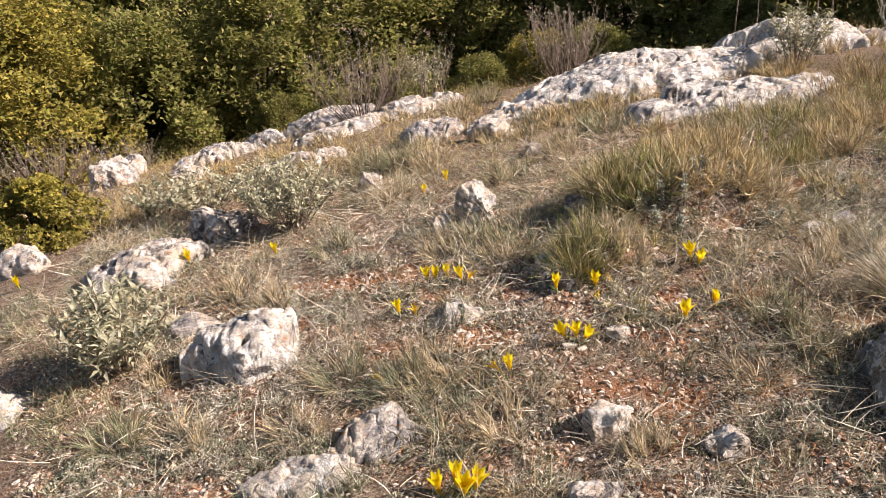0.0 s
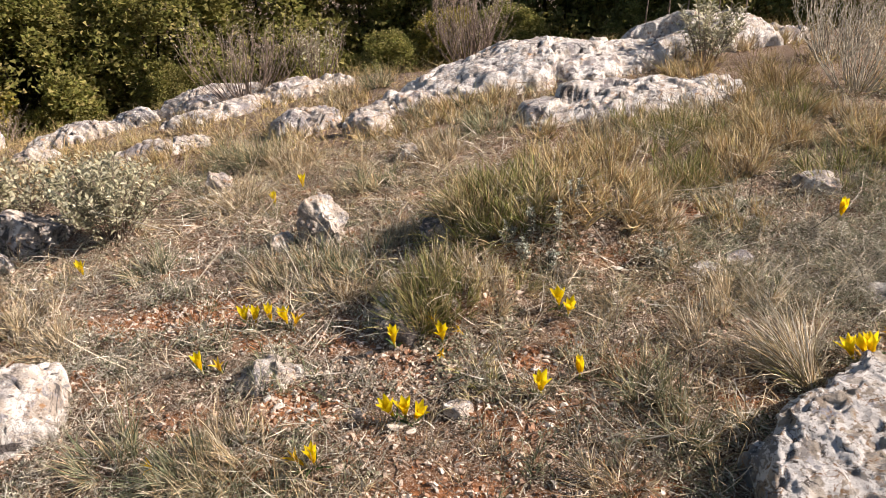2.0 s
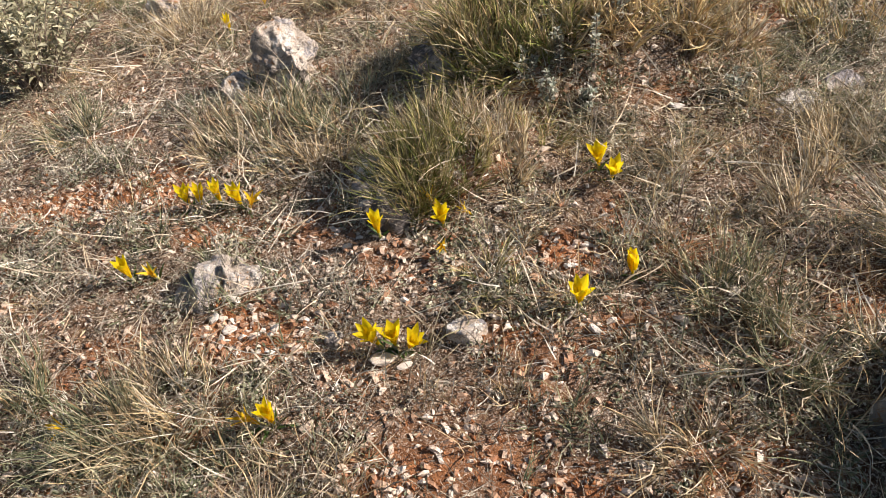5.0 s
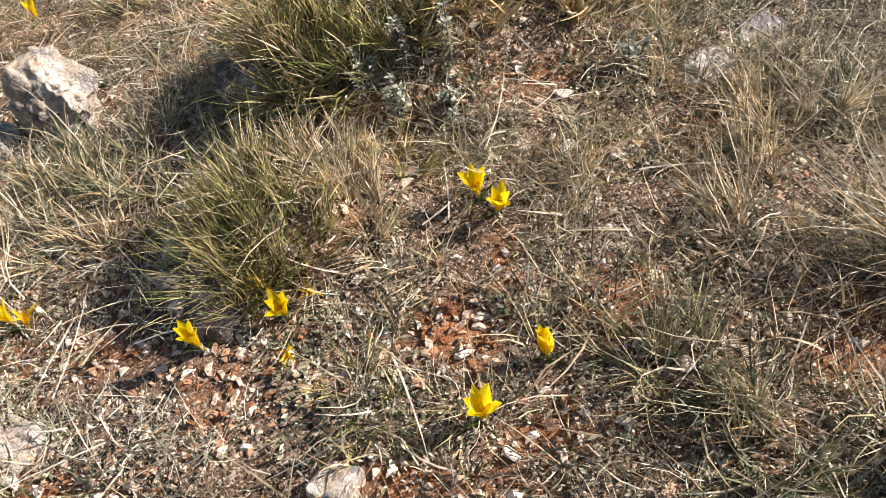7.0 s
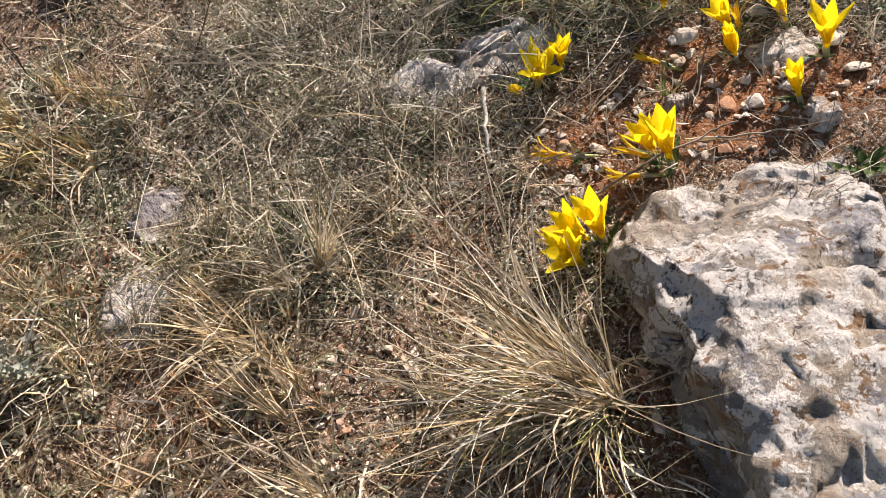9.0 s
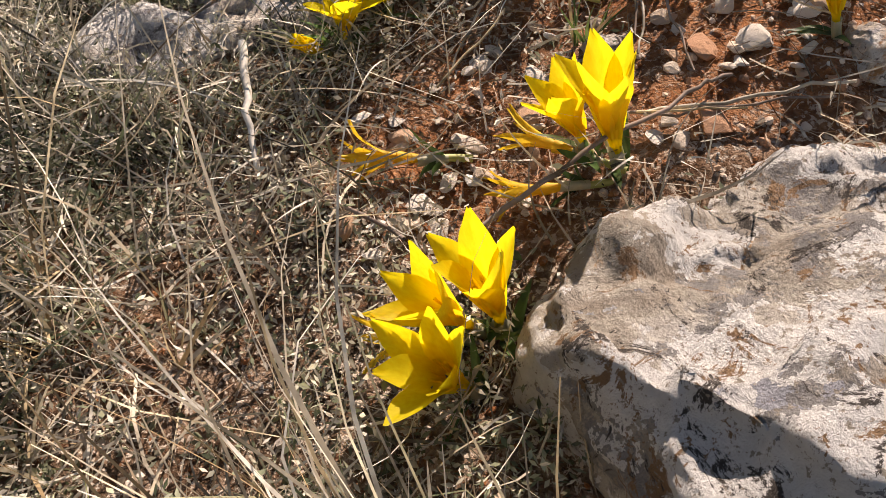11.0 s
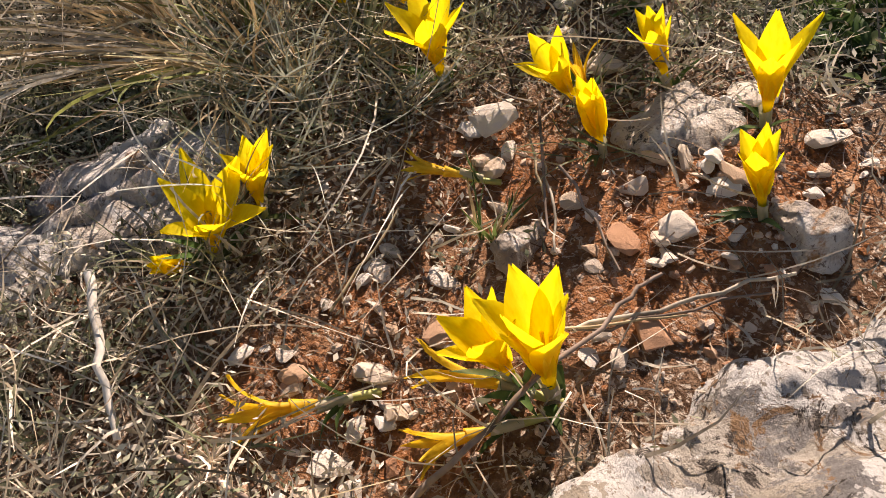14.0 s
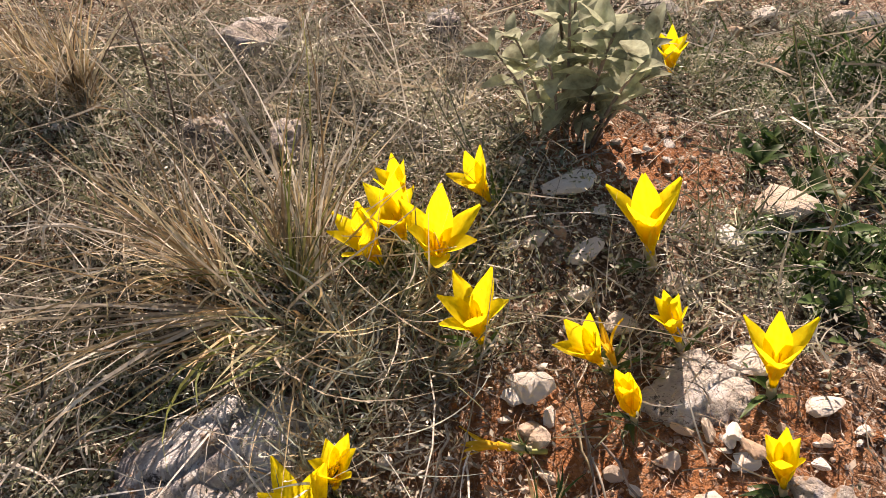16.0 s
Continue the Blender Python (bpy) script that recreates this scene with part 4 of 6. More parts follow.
cover("dry_grass", straw, scatter(6200, *near, rng, lambda x, y: (1 - 0.9 * bare(x, y)) * patchy(x, y, 22, 2, 9) ** 1.8 * gaps(x, y, 53)), rng,
      (0.03, 0.13), (0.0013, 0.0028), (0.65, 0.4), (0.5, 0.45), 0.004, 3, "thin dry straw-coloured grass", 0.8, 14)
cover("dry_grass", straw, scatter(420, 0.75, 1.45, 2.6, 3.0, rng, lambda x, y: gaps(x, y, 61)), rng,
      (0.02, 0.07), (0.0010, 0.0020), (0.8, 0.4), (0.5, 0.45), 0.004, 3, "thin dry straw-coloured grass", 0.8, 14)
cover("fallen_straw", bleached, scatter(9500, *near, rng, lambda x, y: (off_bed(x, y) > 0.6) * (1 - 0.8 * bare(x, y)) * patchy(x, y, 27, 2, 9)), rng,
      (0.05, 0.20), (0.0014, 0.0034), (1.25, 0.2), (0.1, 0.2), 0.04, 4, "long pale straw blades lying on the ground", 0.7)
cover("short_green_grass", blue_green, scatter(6500, *near, rng, lambda x, y: (1 - 0.9 * bare(x, y)) * patchy(x, y, 23, 2, 10) ** 1.6 * gaps(x, y, 54)), rng,
      (0.03, 0.10), (0.0012, 0.0026), (0.6, 0.4), (0.6, 0.5), 0.003, 3, "short grey-green grass blades", 0.9, 14)
cover("thyme_stalks", wire, scatter(10500, *bed, rng, lambda x, y: clear_bed(x, y, [(2.2, 1.98, 0.25, 0.13)]) * (1 - bare(x, y)) ** 2 * gaps(x, y, 55) * np.clip((x - 1.45) / 0.15, 0, 1) * np.clip((2.85 - y) / 0.15, 0, 1)), rng,
      (0.015, 0.06), (0.0010, 0.0020), (0.9, 0.5), (0.4, 0.6), 0.018, 4, "wiry grey stalks of low thyme", 1.3)
def among(x, y):
    """One round the flower bed, nought away from it."""
    return np.exp(-(((x - 2.0) / 0.50) ** 4 + ((y - 2.33) / 0.45) ** 4))


cover("bed_straw", bleached, scatter(3400, 1.5, 2.75, 1.85, 2.95, rng, lambda x, y: np.where(y < 2.12, 0.3, 1.0) * among(x, y) * (0.08 + clear_bed(x, y)) * gaps(x, y, 72)), rng,
      (0.03, 0.11), (0.0008, 0.0018), (1.25, 0.25), (0.15, 0.3), 0.022, 5, "pale dry stalks lying among the flowers", 1.2)
cover("bed_straw", wire, scatter(4500, 1.5, 2.75, 1.85, 2.95, rng, lambda x, y: np.where(y < 2.12, 0.4, 1.0) * among(x, y) * clear_bed(x, y) * gaps(x, y, 73)), rng,
      (0.02, 0.09), (0.0008, 0.0018), (1.1, 0.35), (0.2, 0.4), 0.015, 5, "grey dry stalks lying among the flowers", 1.2)
cover("bed_straw", bleached, scatter(2000, 1.4, 2.5, 2.3, 2.95, rng, lambda x, y: clear_bed(x, y) * gaps(x, y, 77)), rng,
      (0.05, 0.19), (0.0011, 0.0022), (1.15, 0.3), (0.2, 0.35), 0.02, 6, "pale dry stalks lying over the thyme", 1.0)
cover("bed_grass", blue_green, scatter(380, 1.85, 2.75, 1.95, 2.95, rng, lambda x, y: among(x, y) * clear_bed(x, y) * gaps(x, y, 74)), rng,
      (0.03, 0.10), (0.0009, 0.0018), (0.8, 0.4), (0.6, 0.5), 0.003, 5, "thin grey-green grass blades among the flowers", 1.1, 12)
cover("far_grass", tan_grass, scatter(14000, -5.5, 4.5, 4.2, 9.5, rng, lambda x, y: np.maximum(0.5, patchy(x, y, 24, 0.8, 4)) * gaps(x, y, 56)), rng,
      (0.03, 0.14), (0.002, 0.0045), (0.6, 0.4), (0.5, 0.4), 0.0, 2, "dry tan grass on the brow of the slope", 0.8, 11, 0.03)


cover("hillside_grass", straw, scatter(15000, -9, 9, -5, 11, rng, lambda x, y: 0.75 * patchy(x, y, 29, 0.8, 5), inside=False), rng,
      (0.06, 0.20), (0.006, 0.013), (0.7, 0.4), (0.6, 0.4), 0.0, 2, "dry grass over the rest of the hillside", 0.8, 8, 0.04)


def mat(name, material, pts, r, size, label, height=0.02, k=7, wide=0.007):
    """Low cushions of tiny leaves."""
    x, y, z = pts
    x, y, z = np.repeat(x, k), np.repeat(y, k), np.repeat(z, k)
    n = len(x)
    b = np.stack([x + r.normal(0, wide, n), y + r.normal(0, wide, n), z + r.uniform(0, height, n)], 1)
    way = unit(np.stack([r.normal(size=n), r.normal(size=n), r.uniform(0.0, 1.1, n)], 1))
    long = r.uniform(*size, n)
    v, f = flakes(b, way, unit(r.normal(size=(n, 3)) + [0, 0, 1.5]), long, long * r.uniform(0.22, 0.45, n))
    tagged(new(name, mesh_from(name, v, f, material)), label, "plant", kind="stuff")


def cushions(name, material, pts, r, wide, size, per, label):
    """Small domes of crowded leaf tips."""
    x, y, z = pts
    n = len(x)
    rad = np.repeat(r.uniform(*wide, n), per)
    way = unit(np.stack([r.normal(size=n * per), r.normal(size=n * per), np.abs(r.normal(0.35, 0.6, n * per))], 1))
    b = np.stack([np.repeat(x, per), np.repeat(y, per), np.repeat(z, per)], 1) + way * (rad * r.uniform(0.6, 1.1, n * per))[:, None] * [1, 1, 0.62]
    long = r.uniform(*size, n * per)
    v, f = flakes(b, unit(way + r.normal(0, 0.45, way.shape)), unit(r.normal(size=way.shape) + [0, 0, 1.0]), long, long * r.uniform(0.3, 0.5, n * per))
    tagged(new(name, mesh_from(name, v, f, material)), label, "plant", kind="stuff")


CUSHION = "small domed cushions of grey-green thyme"
cushions("thyme_cushions", mat_leaf, scatter(9000, -1.2, 1.75, 1.4, 3.4, rng, lambda x, y: off_bed(x, y) * (1 - bare(x, y)) * patchy(x, y, 38, 3, 12) * gaps(x, y, 75)), rng, (0.010, 0.028), (0.007, 0.014), 26, CUSHION)
cushions("thyme_cushions", dried, scatter(5000, -1.2, 1.75, 1.4, 3.4, rng, lambda x, y: off_bed(x, y) * (1 - bare(x, y)) * patchy(x, y, 39, 3, 12) * gaps(x, y, 76)), rng, (0.008, 0.022), (0.006, 0.011), 26, "small domed cushions of dried pale thyme")
cushions("thyme_cushions", mat_leaf, scatter(3000, 1.45, 2.4, 2.25, 2.9, rng, lambda x, y: clear_bed(x, y) * patchy(x, y, 40, 5, 16)), rng, (0.008, 0.018), (0.0035, 0.0075), 48, CUSHION)
THYME = "low grey-green cushions of tiny thyme leaves"
mat("thyme_mat", mat_leaf, scatter(46000, *near, rng, lambda x, y: off_bed(x, y) * (1 - 0.7 * bare(x, y)) * patchy(x, y, 25, 2, 9) * gaps(x, y, 57)), rng, (0.004, 0.010), THYME, 0.03, 6, 0.010)
mat("thyme_mat", mat_leaf, scatter(15000, *bed, rng, lambda x, y: clear_bed(x, y) * (1 - bare(x, y)) ** 2 * patchy(x, y, 34, 4, 16)), rng, (0.0035, 0.008), THYME, 0.03)
mat("thyme_mat", mat_leaf, scatter(7000, 1.95, 2.65, 1.8, 2.12, rng, lambda x, y: patchy(x, y, 35, 4, 16)), rng, (0.003, 0.007), THYME, 0.02)
mat("dried_thyme", dried, scatter(46000, *heart, rng, lambda x, y: off_bed(x, y) * patchy(x, y, 36, 3, 14) * gaps(x, y, 58)), rng, (0.003, 0.008), "pale grey dried thyme tips and leaf litter", 0.03, 5, 0.008)
mat("dried_thyme", dried, scatter(15000, 1.45, 2.45, 2.28, 2.95, rng, lambda x, y: clear_bed(x, y) * patchy(x, y, 42, 5, 18)), rng, (0.0035, 0.008), "pale grey dried thyme tips and leaf litter", 0.03, 5, 0.008)
mat("dry_husks", husk, scatter(30000, *near, rng, lambda x, y: 0.8 * off_bed(x, y) * patchy(x, y, 26, 3, 14)), rng, (0.004, 0.010), "pale dry husks and fallen leaves", 0.03, 4, 0.012)


# ---- grass tussocks ----
def tussock(name, x, y, n, length, radius, label, material, seed, lean=(0.0, 0.0), open_=(0.1, 0.7), bend=0.7, width=(0.0008, 0.0018), segs=5, lift=0.0, curls=0.9):
    """One clump of blades out of one root; lean: towards which way (degrees) and how far (radians)."""
    r = np.random.default_rng(seed)
    n = int(n * 0.75)
    groups = max(4, n // 20)
    which = r.integers(0, groups, n)
    a = r.uniform(0, 6.28, groups)[which]
    rad = (radius * np.sqrt(r.uniform(0, 1, groups)))[which]
    bx, by = x + rad * np.cos(a) + r.normal(0, 0.07 * radius, n), y + rad * np.sin(a) + r.normal(0, 0.07 * radius, n)
    out = r.uniform(*open_, groups)[which] * (0.35 + 0.65 * rad / radius) + r.normal(0, 0.16, n)
    az = (a + r.normal(0, 0.5, groups)[which]) + r.normal(0, 0.35, n)
    vx = np.sin(out) * np.cos(az) + math.sin(lean[1]) * math.cos(radians(lean[0]))
    vy = np.sin(out) * np.sin(az) + math.sin(lean[1]) * math.sin(radians(lean[0]))
    az, t0 = np.arctan2(vy, vx), np.arcsin(np.clip(np.hypot(vx, vy), 0, 0.97))
    L = length * 0.74 * np.exp(r.uniform(-1.0, 0.25, n))
    base = np.stack([bx, by, ground_z(bx, by) + lift], 1)
    z0 = float(ground_z(x, y))
    t0 = np.clip(t0 + r.normal(0, 0.15, n), 0, 1.5)
    end = np.clip(t0 + bend * r.uniform(-0.2, 1.6, n), 0, 1.75)
    wide, curl = r.uniform(*width, n) * 1.9, r.normal(0, curls, n)
    ob = thing(name, (x, y, z0), label, "grass", "grass tussocks")
    live = r.uniform(size=n) < 0.58
    for pick, m, part_name in ((live, material, "upright_grass"), (~live, thatch if material is straw else straw, "dead_grass")):
        v, f = strands((base - [x, y, z0])[pick], az[pick], t0[pick], end[pick], L[pick] * (1 if m is material else 0.85), wide[pick], segs, curl[pick], r)
        tagged(part(part_name, mesh_from(part_name, v, f, m), ob), kind="stuff")
    return ob


# the large mound beside the shaded rocks
MOUND = [(0.68, 3.00, 0, 0.19), (0.70, 3.08, 1, 0.23), (0.72, 3.18, 0, 0.24), (0.76, 2.95, 0, 0.18), (0.88, 2.96, 0, 0.19), (1.02, 2.96, 1, 0.19), (1.15, 2.95, 1, 0.19), (1.27, 2.97, 2, 0.18), (0.74, 3.10, 0, 0.24), (0.86, 3.09, 0, 0.24), (0.99, 3.09, 1, 0.23),
         (1.13, 3.09, 1, 0.22), (1.26, 3.10, 1, 0.20), (0.80, 3.22, 0, 0.24), (0.94, 3.23, 1, 0.24), (1.08, 3.24, 0, 0.22), (1.22, 3.24, 1, 0.20)]
for k, (x, y, m, L) in enumerate(MOUND):
    tussock("grass_tussock", x, y, 800 if x < 0.78 else 460, L * (0.98 if x < 0.78 else 0.86), 0.060, "dense olive-green and tan grass tussock on a mound", (green, tan_grass, straw)[m], 100 + k, (170, 0.10), (0.05, 1.15), 0.55, (0.0012, 0.0026), curls=2.2)
for k, (x, y, m, n, L) in enumerate([(0.545, 2.60, green, 900, 0.16), (0.535, 2.66, green, 900, 0.17), (0.56, 2.73, green, 800, 0.17), (0.64, 2.62, green, 480, 0.12), (0.74, 2.63, straw, 420, 0.11), (0.55, 2.68, green, 520, 0.14), (0.60, 2.76, straw, 460, 0.13), (0.70, 2.72, straw, 460, 0.13), (0.80, 2.72, green, 300, 0.11)]):
    tussock("grass_tussock", x, y, n, L, 0.06, "spiky green and straw-coloured grass tussock over a grey rock", m, 118 + k, (200, 0.1), (0.15, 1.0), 0.35)
# tan tufts further up the slope
for k, (x, y, n, L) in enumerate([(1.45, 3.35, 900, 0.24), (1.72, 3.55, 900, 0.25), (1.30, 3.75, 900, 0.24), (1.62, 3.95, 900, 0.25), (1.05, 3.75, 700, 0.22), (1.95, 3.75, 900, 0.26),
                                  (2.15, 4.10, 900, 0.26), (2.25, 3.60, 800, 0.26), (1.55, 3.05, 500, 0.17), (1.98, 3.30, 600, 0.2), (2.3, 4.6, 900, 0.3), (2.0, 5.0, 800, 0.26)]):
    tussock("grass_tussock", x, y, n, L * 0.68, 0.12, "tan and olive dry grass tussock", tan_grass if k % 3 else green, 130 + k, (180, 0.15), (0.1, 0.8), 0.5, (0.0012, 0.0024), 4)
for k, (x, y, n, L) in enumerate([(-0.22, 4.35, 900, 0.22), (-0.05, 4.25, 700, 0.2), (-0.40, 4.55, 600, 0.2), (0.05, 5.9, 700, 0.22), (0.25, 6.1, 700, 0.22), (-0.2, 3.8, 500, 0.16), (0.35, 3.75, 500, 0.16),
                                  (0.65, 4.0, 500, 0.17), (0.85, 4.3, 600, 0.18), (0.1, 2.98, 500, 0.15), (0.22, 3.02, 500, 0.15), (0.3, 2.85, 500, 0.14), (0.38, 3.0, 400, 0.15)]):
    tussock("grass_tussock", x, y, n, L, 0.10, "tangled dry grass tussock", straw if k % 2 else blue_green, 150 + k, (160, 0.2), (0.1, 0.9), 0.6, (0.001, 0.002), 4)
rt = random.Random(31)
for k in range(34):
    x, y = rt.uniform(1.15, 2.75), rt.uniform(3.2, 4.22)
    tussock("grass_tussock", x, y, 300, rt.uniform(0.10, 0.16), 0.065, "golden and olive grass tussock on the slope", (tan_grass, straw, green)[k % 3], 260 + k, (180, 0.12), (0.05, 0.8), 0.45, (0.0012, 0.0022), 4)
# grass at the foot of the outcrop
for k, (x, y, n, L) in enumerate([(0.45, 4.92, 300, 0.15), (0.72, 4.90, 350, 0.16), (0.95, 4.98, 350, 0.16), (1.05, 4.16, 350, 0.13), (1.28, 4.10, 350, 0.12), (1.52, 4.13, 350, 0.13), (1.78, 4.17, 350, 0.14), (2.02, 4.40, 400, 0.2),
                                  (1.95, 5.45, 350, 0.22), (2.2, 5.62, 350, 0.22), (2.5, 5.72, 350, 0.22), (2.8, 5.80, 350, 0.24), (-0.15, 4.85, 250, 0.14), (0.3, 4.5, 250, 0.14), (-0.9, 5.85, 250, 0.15), (-0.45, 6.25, 250, 0.15)]):
    tussock("grass_tussock", x, y, n, L, 0.11, "dry tan grass tuft at the foot of a limestone outcrop", tan_grass if k % 2 else straw, 230 + k, (180, 0.15), (0.1, 0.9), 0.5, (0.0012, 0.0024), 4)
for k in range(26):
    x, y = rt.uniform(0.45, 1.35), rt.uniform(4.45, 5.08)
    tussock("grass_tussock", x, y, 170, rt.uniform(0.09, 0.15), 0.07, "dry tan grass tuft at the foot of a limestone outcrop", (tan_grass, straw, blue_green)[k % 3], 300 + k, (180, 0.15), (0.1, 1.0), 0.5, (0.0014, 0.0026), 3)
for k in range(40):
    x, y = rt.uniform(-2.3, 0.2), rt.uniform(4.3, 6.0)
    tussock("grass_tussock", x, y, 170, rt.uniform(0.10, 0.17), 0.08, "dry tan grass tuft among limestone slabs", (tan_grass, straw)[k % 2], 340 + k, (180, 0.15), (0.1, 1.0), 0.5, (0.0014, 0.0028), 3)
# foreground tufts
for k, (x, y, n, L, m) in enumerate([(0.02, 2.12, 700, 0.16, blue_green), (0.10, 2.18, 500, 0.15, straw), (-0.20, 2.22, 500, 0.16, blue_green), (-0.28, 1.98, 400, 0.14, straw), (0.30, 1.86, 400, 0.15, straw),
                                     (-0.62, 2.00, 500, 0.15, straw), (-0.85, 2.05, 600, 0.18, blue_green), (-0.55, 2.75, 600, 0.16, straw), (-0.75, 2.95, 600, 0.17, straw), (-0.40, 3.20, 600, 0.16, blue_green),
                                     (0.95, 1.95, 350, 0.14, straw), (1.05, 2.25, 500, 0.14, blue_green), (1.10, 2.10, 400, 0.15, blue_green), (0.68, 2.34, 250, 0.08, green), (0.62, 1.72, 300, 0.14, straw)]):
    tussock("grass_tussock", x, y, n, L, 0.07, "loose tuft of dry and grey-green grass", m, 170 + k, (210, 0.2), (0.2, 1.0), 0.6, segs=5)
# long straw fountains beside the boulder and behind the flowers
tussock("straw_tussock", 1.425, 2.222, 520, 0.36, 0.03, "fountain of long pale straw blades beside a boulder", bleached, 201, (128, 0.75), (0.1, 0.7), 0.45, (0.0008, 0.0016), 6)
tussock("straw_tussock", 1.43, 2.23, 180, 0.24, 0.03, "fountain of long pale straw blades beside a boulder", green, 202, (140, 0.6), (0.2, 0.9), 0.5, (0.0006, 0.0012), 6)
tussock("straw_tussock", 1.465, 2.59, 280, 0.17, 0.04, "flattened tuft of pale dry grass", bleached, 212, (125, 0.5), (0.3, 1.2), 0.5)
tussock("straw_tussock", 1.41, 2.63, 260, 0.17, 0.05, "flattened tuft of pale dry grass", straw, 213, (140, 0.5), (0.3, 1.2), 0.5)
tussock("straw_tussock", 1.30, 2.52, 260, 0.16, 0.05, "flattened tuft of dry grass", straw, 203, (120, 0.6), (0.2, 1.0), 0.6)
tussock("straw_tussock", 1.38, 2.62, 240, 0.15, 0.05, "flattened tuft of dry grass", straw, 204, (130, 0.5), (0.2, 1.0), 0.6)
tussock("straw_tussock", 1.22, 2.42, 240, 0.16, 0.05, "flattened tuft of dry grass", thatch, 205, (140, 0.5), (0.2, 1.0), 0.6)
tussock("straw_tussock", 1.985, 2.452, 150, 0.30, 0.03, "sprawling fountain of long dry grass behind yellow flowers", green, 206, (100, 0.5), (0.7, 1.4), 0.25, (0.0009, 0.0018), 7, curls=1.1)
tussock("straw_tussock", 2.00, 2.465, 170, 0.32, 0.035, "sprawling fountain of long dry grass behind yellow flowers", bleached, 207, (110, 0.5), (0.7, 1.4), 0.25, (0.0009, 0.0019), 7, curls=1.1)
tussock("straw_tussock", 2.06, 2.51, 170, 0.24, 0.05, "sprawling fountain of long dry grass behind yellow flowers", straw, 211, (80, 0.3), (0.2, 1.2), 0.4, (0.0009, 0.0018), 7, curls=1.1)
tussock("straw_tussock", 2.30, 2.75, 300, 0.2, 0.06, "dry grass tuft on the slope", straw, 208, (90, 0.3), (0.2, 0.9), 0.5)
tussock("curly_grass", 1.905, 2.372, 150, 0.17, 0.045, "wiry curling grey-green grass", silver_leaf, 209, (170, 0.2), (0.3, 1.3), 0.6, (0.0009, 0.0014), 16, curls=3.2)
tussock("curly_grass", 1.845, 2.385, 80, 0.15, 0.04, "wiry curling grey-green grass", silver_leaf, 210, (250, 0.2), (0.3, 1.3), 0.7, (0.0009, 0.0014), 16, curls=4.0)
tussock("curly_grass", 1.955, 2.405, 110, 0.18, 0.04, "wiry curling grey-green grass", blue_green, 214, (110, 0.2), (0.3, 1.2), 0.6, (0.0009, 0.0015), 14, curls=2.4)


# ---- grey felted shrubs ----
def sage(name, x, y, w, h, stems, leaf, label, seed, material=None, size=(0.03, 0.012), singly=False):
    r = np.random.default_rng(seed)
    ob = thing(name, (x, y, float(ground_z(x, y))), label, "shrub", "grey-leaved shrubs")
    lines, radii, base, way = [], [], [], []
    for k in range(stems):
        a, d = r.uniform(0, 6.28), math.sqrt(r.uniform(0, 1)) * w / 2
        top = np.array([d * math.cos(a), d * math.sin(a), h * r.uniform(0.65, 1.0) * (1 - 0.35 * (d / (w / 2)) ** 2)])
        root = np.array([0.25 * top[0], 0.25 * top[1], -0.02])
        line = bezier(root, [0.55 * top[0], 0.55 * top[1], 0.6 * top[2]], top, 7)
        lines.append(line)
        radii.append((0.0022, 0.0011))
        for j in range(leaf):
            s = 1 - 0.75 * (j / leaf) ** 1.2
            q = s * 6
            i = min(5, int(q))
            p = line[i] + (line[i + 1] - line[i]) * (q - i)
            b = j * 2.4 + r.uniform(-0.4, 0.4)
            up = 0.25 + 0.9 * (s - 0.4)
            base.append(p)
            way.append([math.cos(b), math.sin(b), up + r.normal(0, 0.25)])
    twigs = [part("stem", mesh_from("stem", *tubes([line], [rad], 4), twig), ob) for line, rad in zip(lines, radii)]
    base, way = np.array(base), unit(np.array(way))
    n = len(base)
    L = size[0] * r.uniform(0.6, 1.15, n)
    if not singly:
        v, f = leaves(base, way, np.tile([0, 0, 1.0], (n, 1)) + r.normal(0, 0.25, (n, 3)), L, L * size[1] / size[0], 0.3)
        tagged(part("foliage", mesh_from("foliage", v, f, material or sage_leaf), ob, "pale grey-green felted leaves"), kind="stuff")
        return ob
    shapes = [leaf_data("leaf", 1.0, size[1] / size[0], 0.25 + 0.12 * j, material or sage_leaf) for j in range(4)]
    for k in range(n):
        q = part("leaf", shapes[k % 4], twigs[k // leaf])
        t = Vector(way[k]).to_track_quat("Y", "Z").to_matrix().to_4x4()
        q.matrix_basis = Matrix.Translation(base[k]) @ t @ pose(0, 0, 0, 0, float(r.normal(0, 25)), 0) @ Matrix.Scale(float(L[k]), 4)
    return ob


def leaf_data(name, length, width, curve, material, rows=7, cols=4, point=0.8):
    """A leaf along +y that bows down towards its tip, folded a little at the midrib."""
    v, f = [], []
    for i in range(rows + 1):
        s = i / rows
        w = width * (math.sin(math.pi * (0.04 + 0.96 * s) ** point)) ** 0.75
        for j in range(cols + 1):
            u = j / cols * 2 - 1
            v.append((u * w / 2, length * s, length * (0.25 * s - curve * s * s) + abs(u) * w * 0.18 + 0.012 * length * math.sin(9 * s + 3 * u)))
    c = cols + 1
    for i in range(rows):
        for j in range(cols):
            f.append((i * c + j, i * c + j + 1, (i + 1) * c + j + 1, (i + 1) * c + j))
    return mesh_from(name, v, f, material)


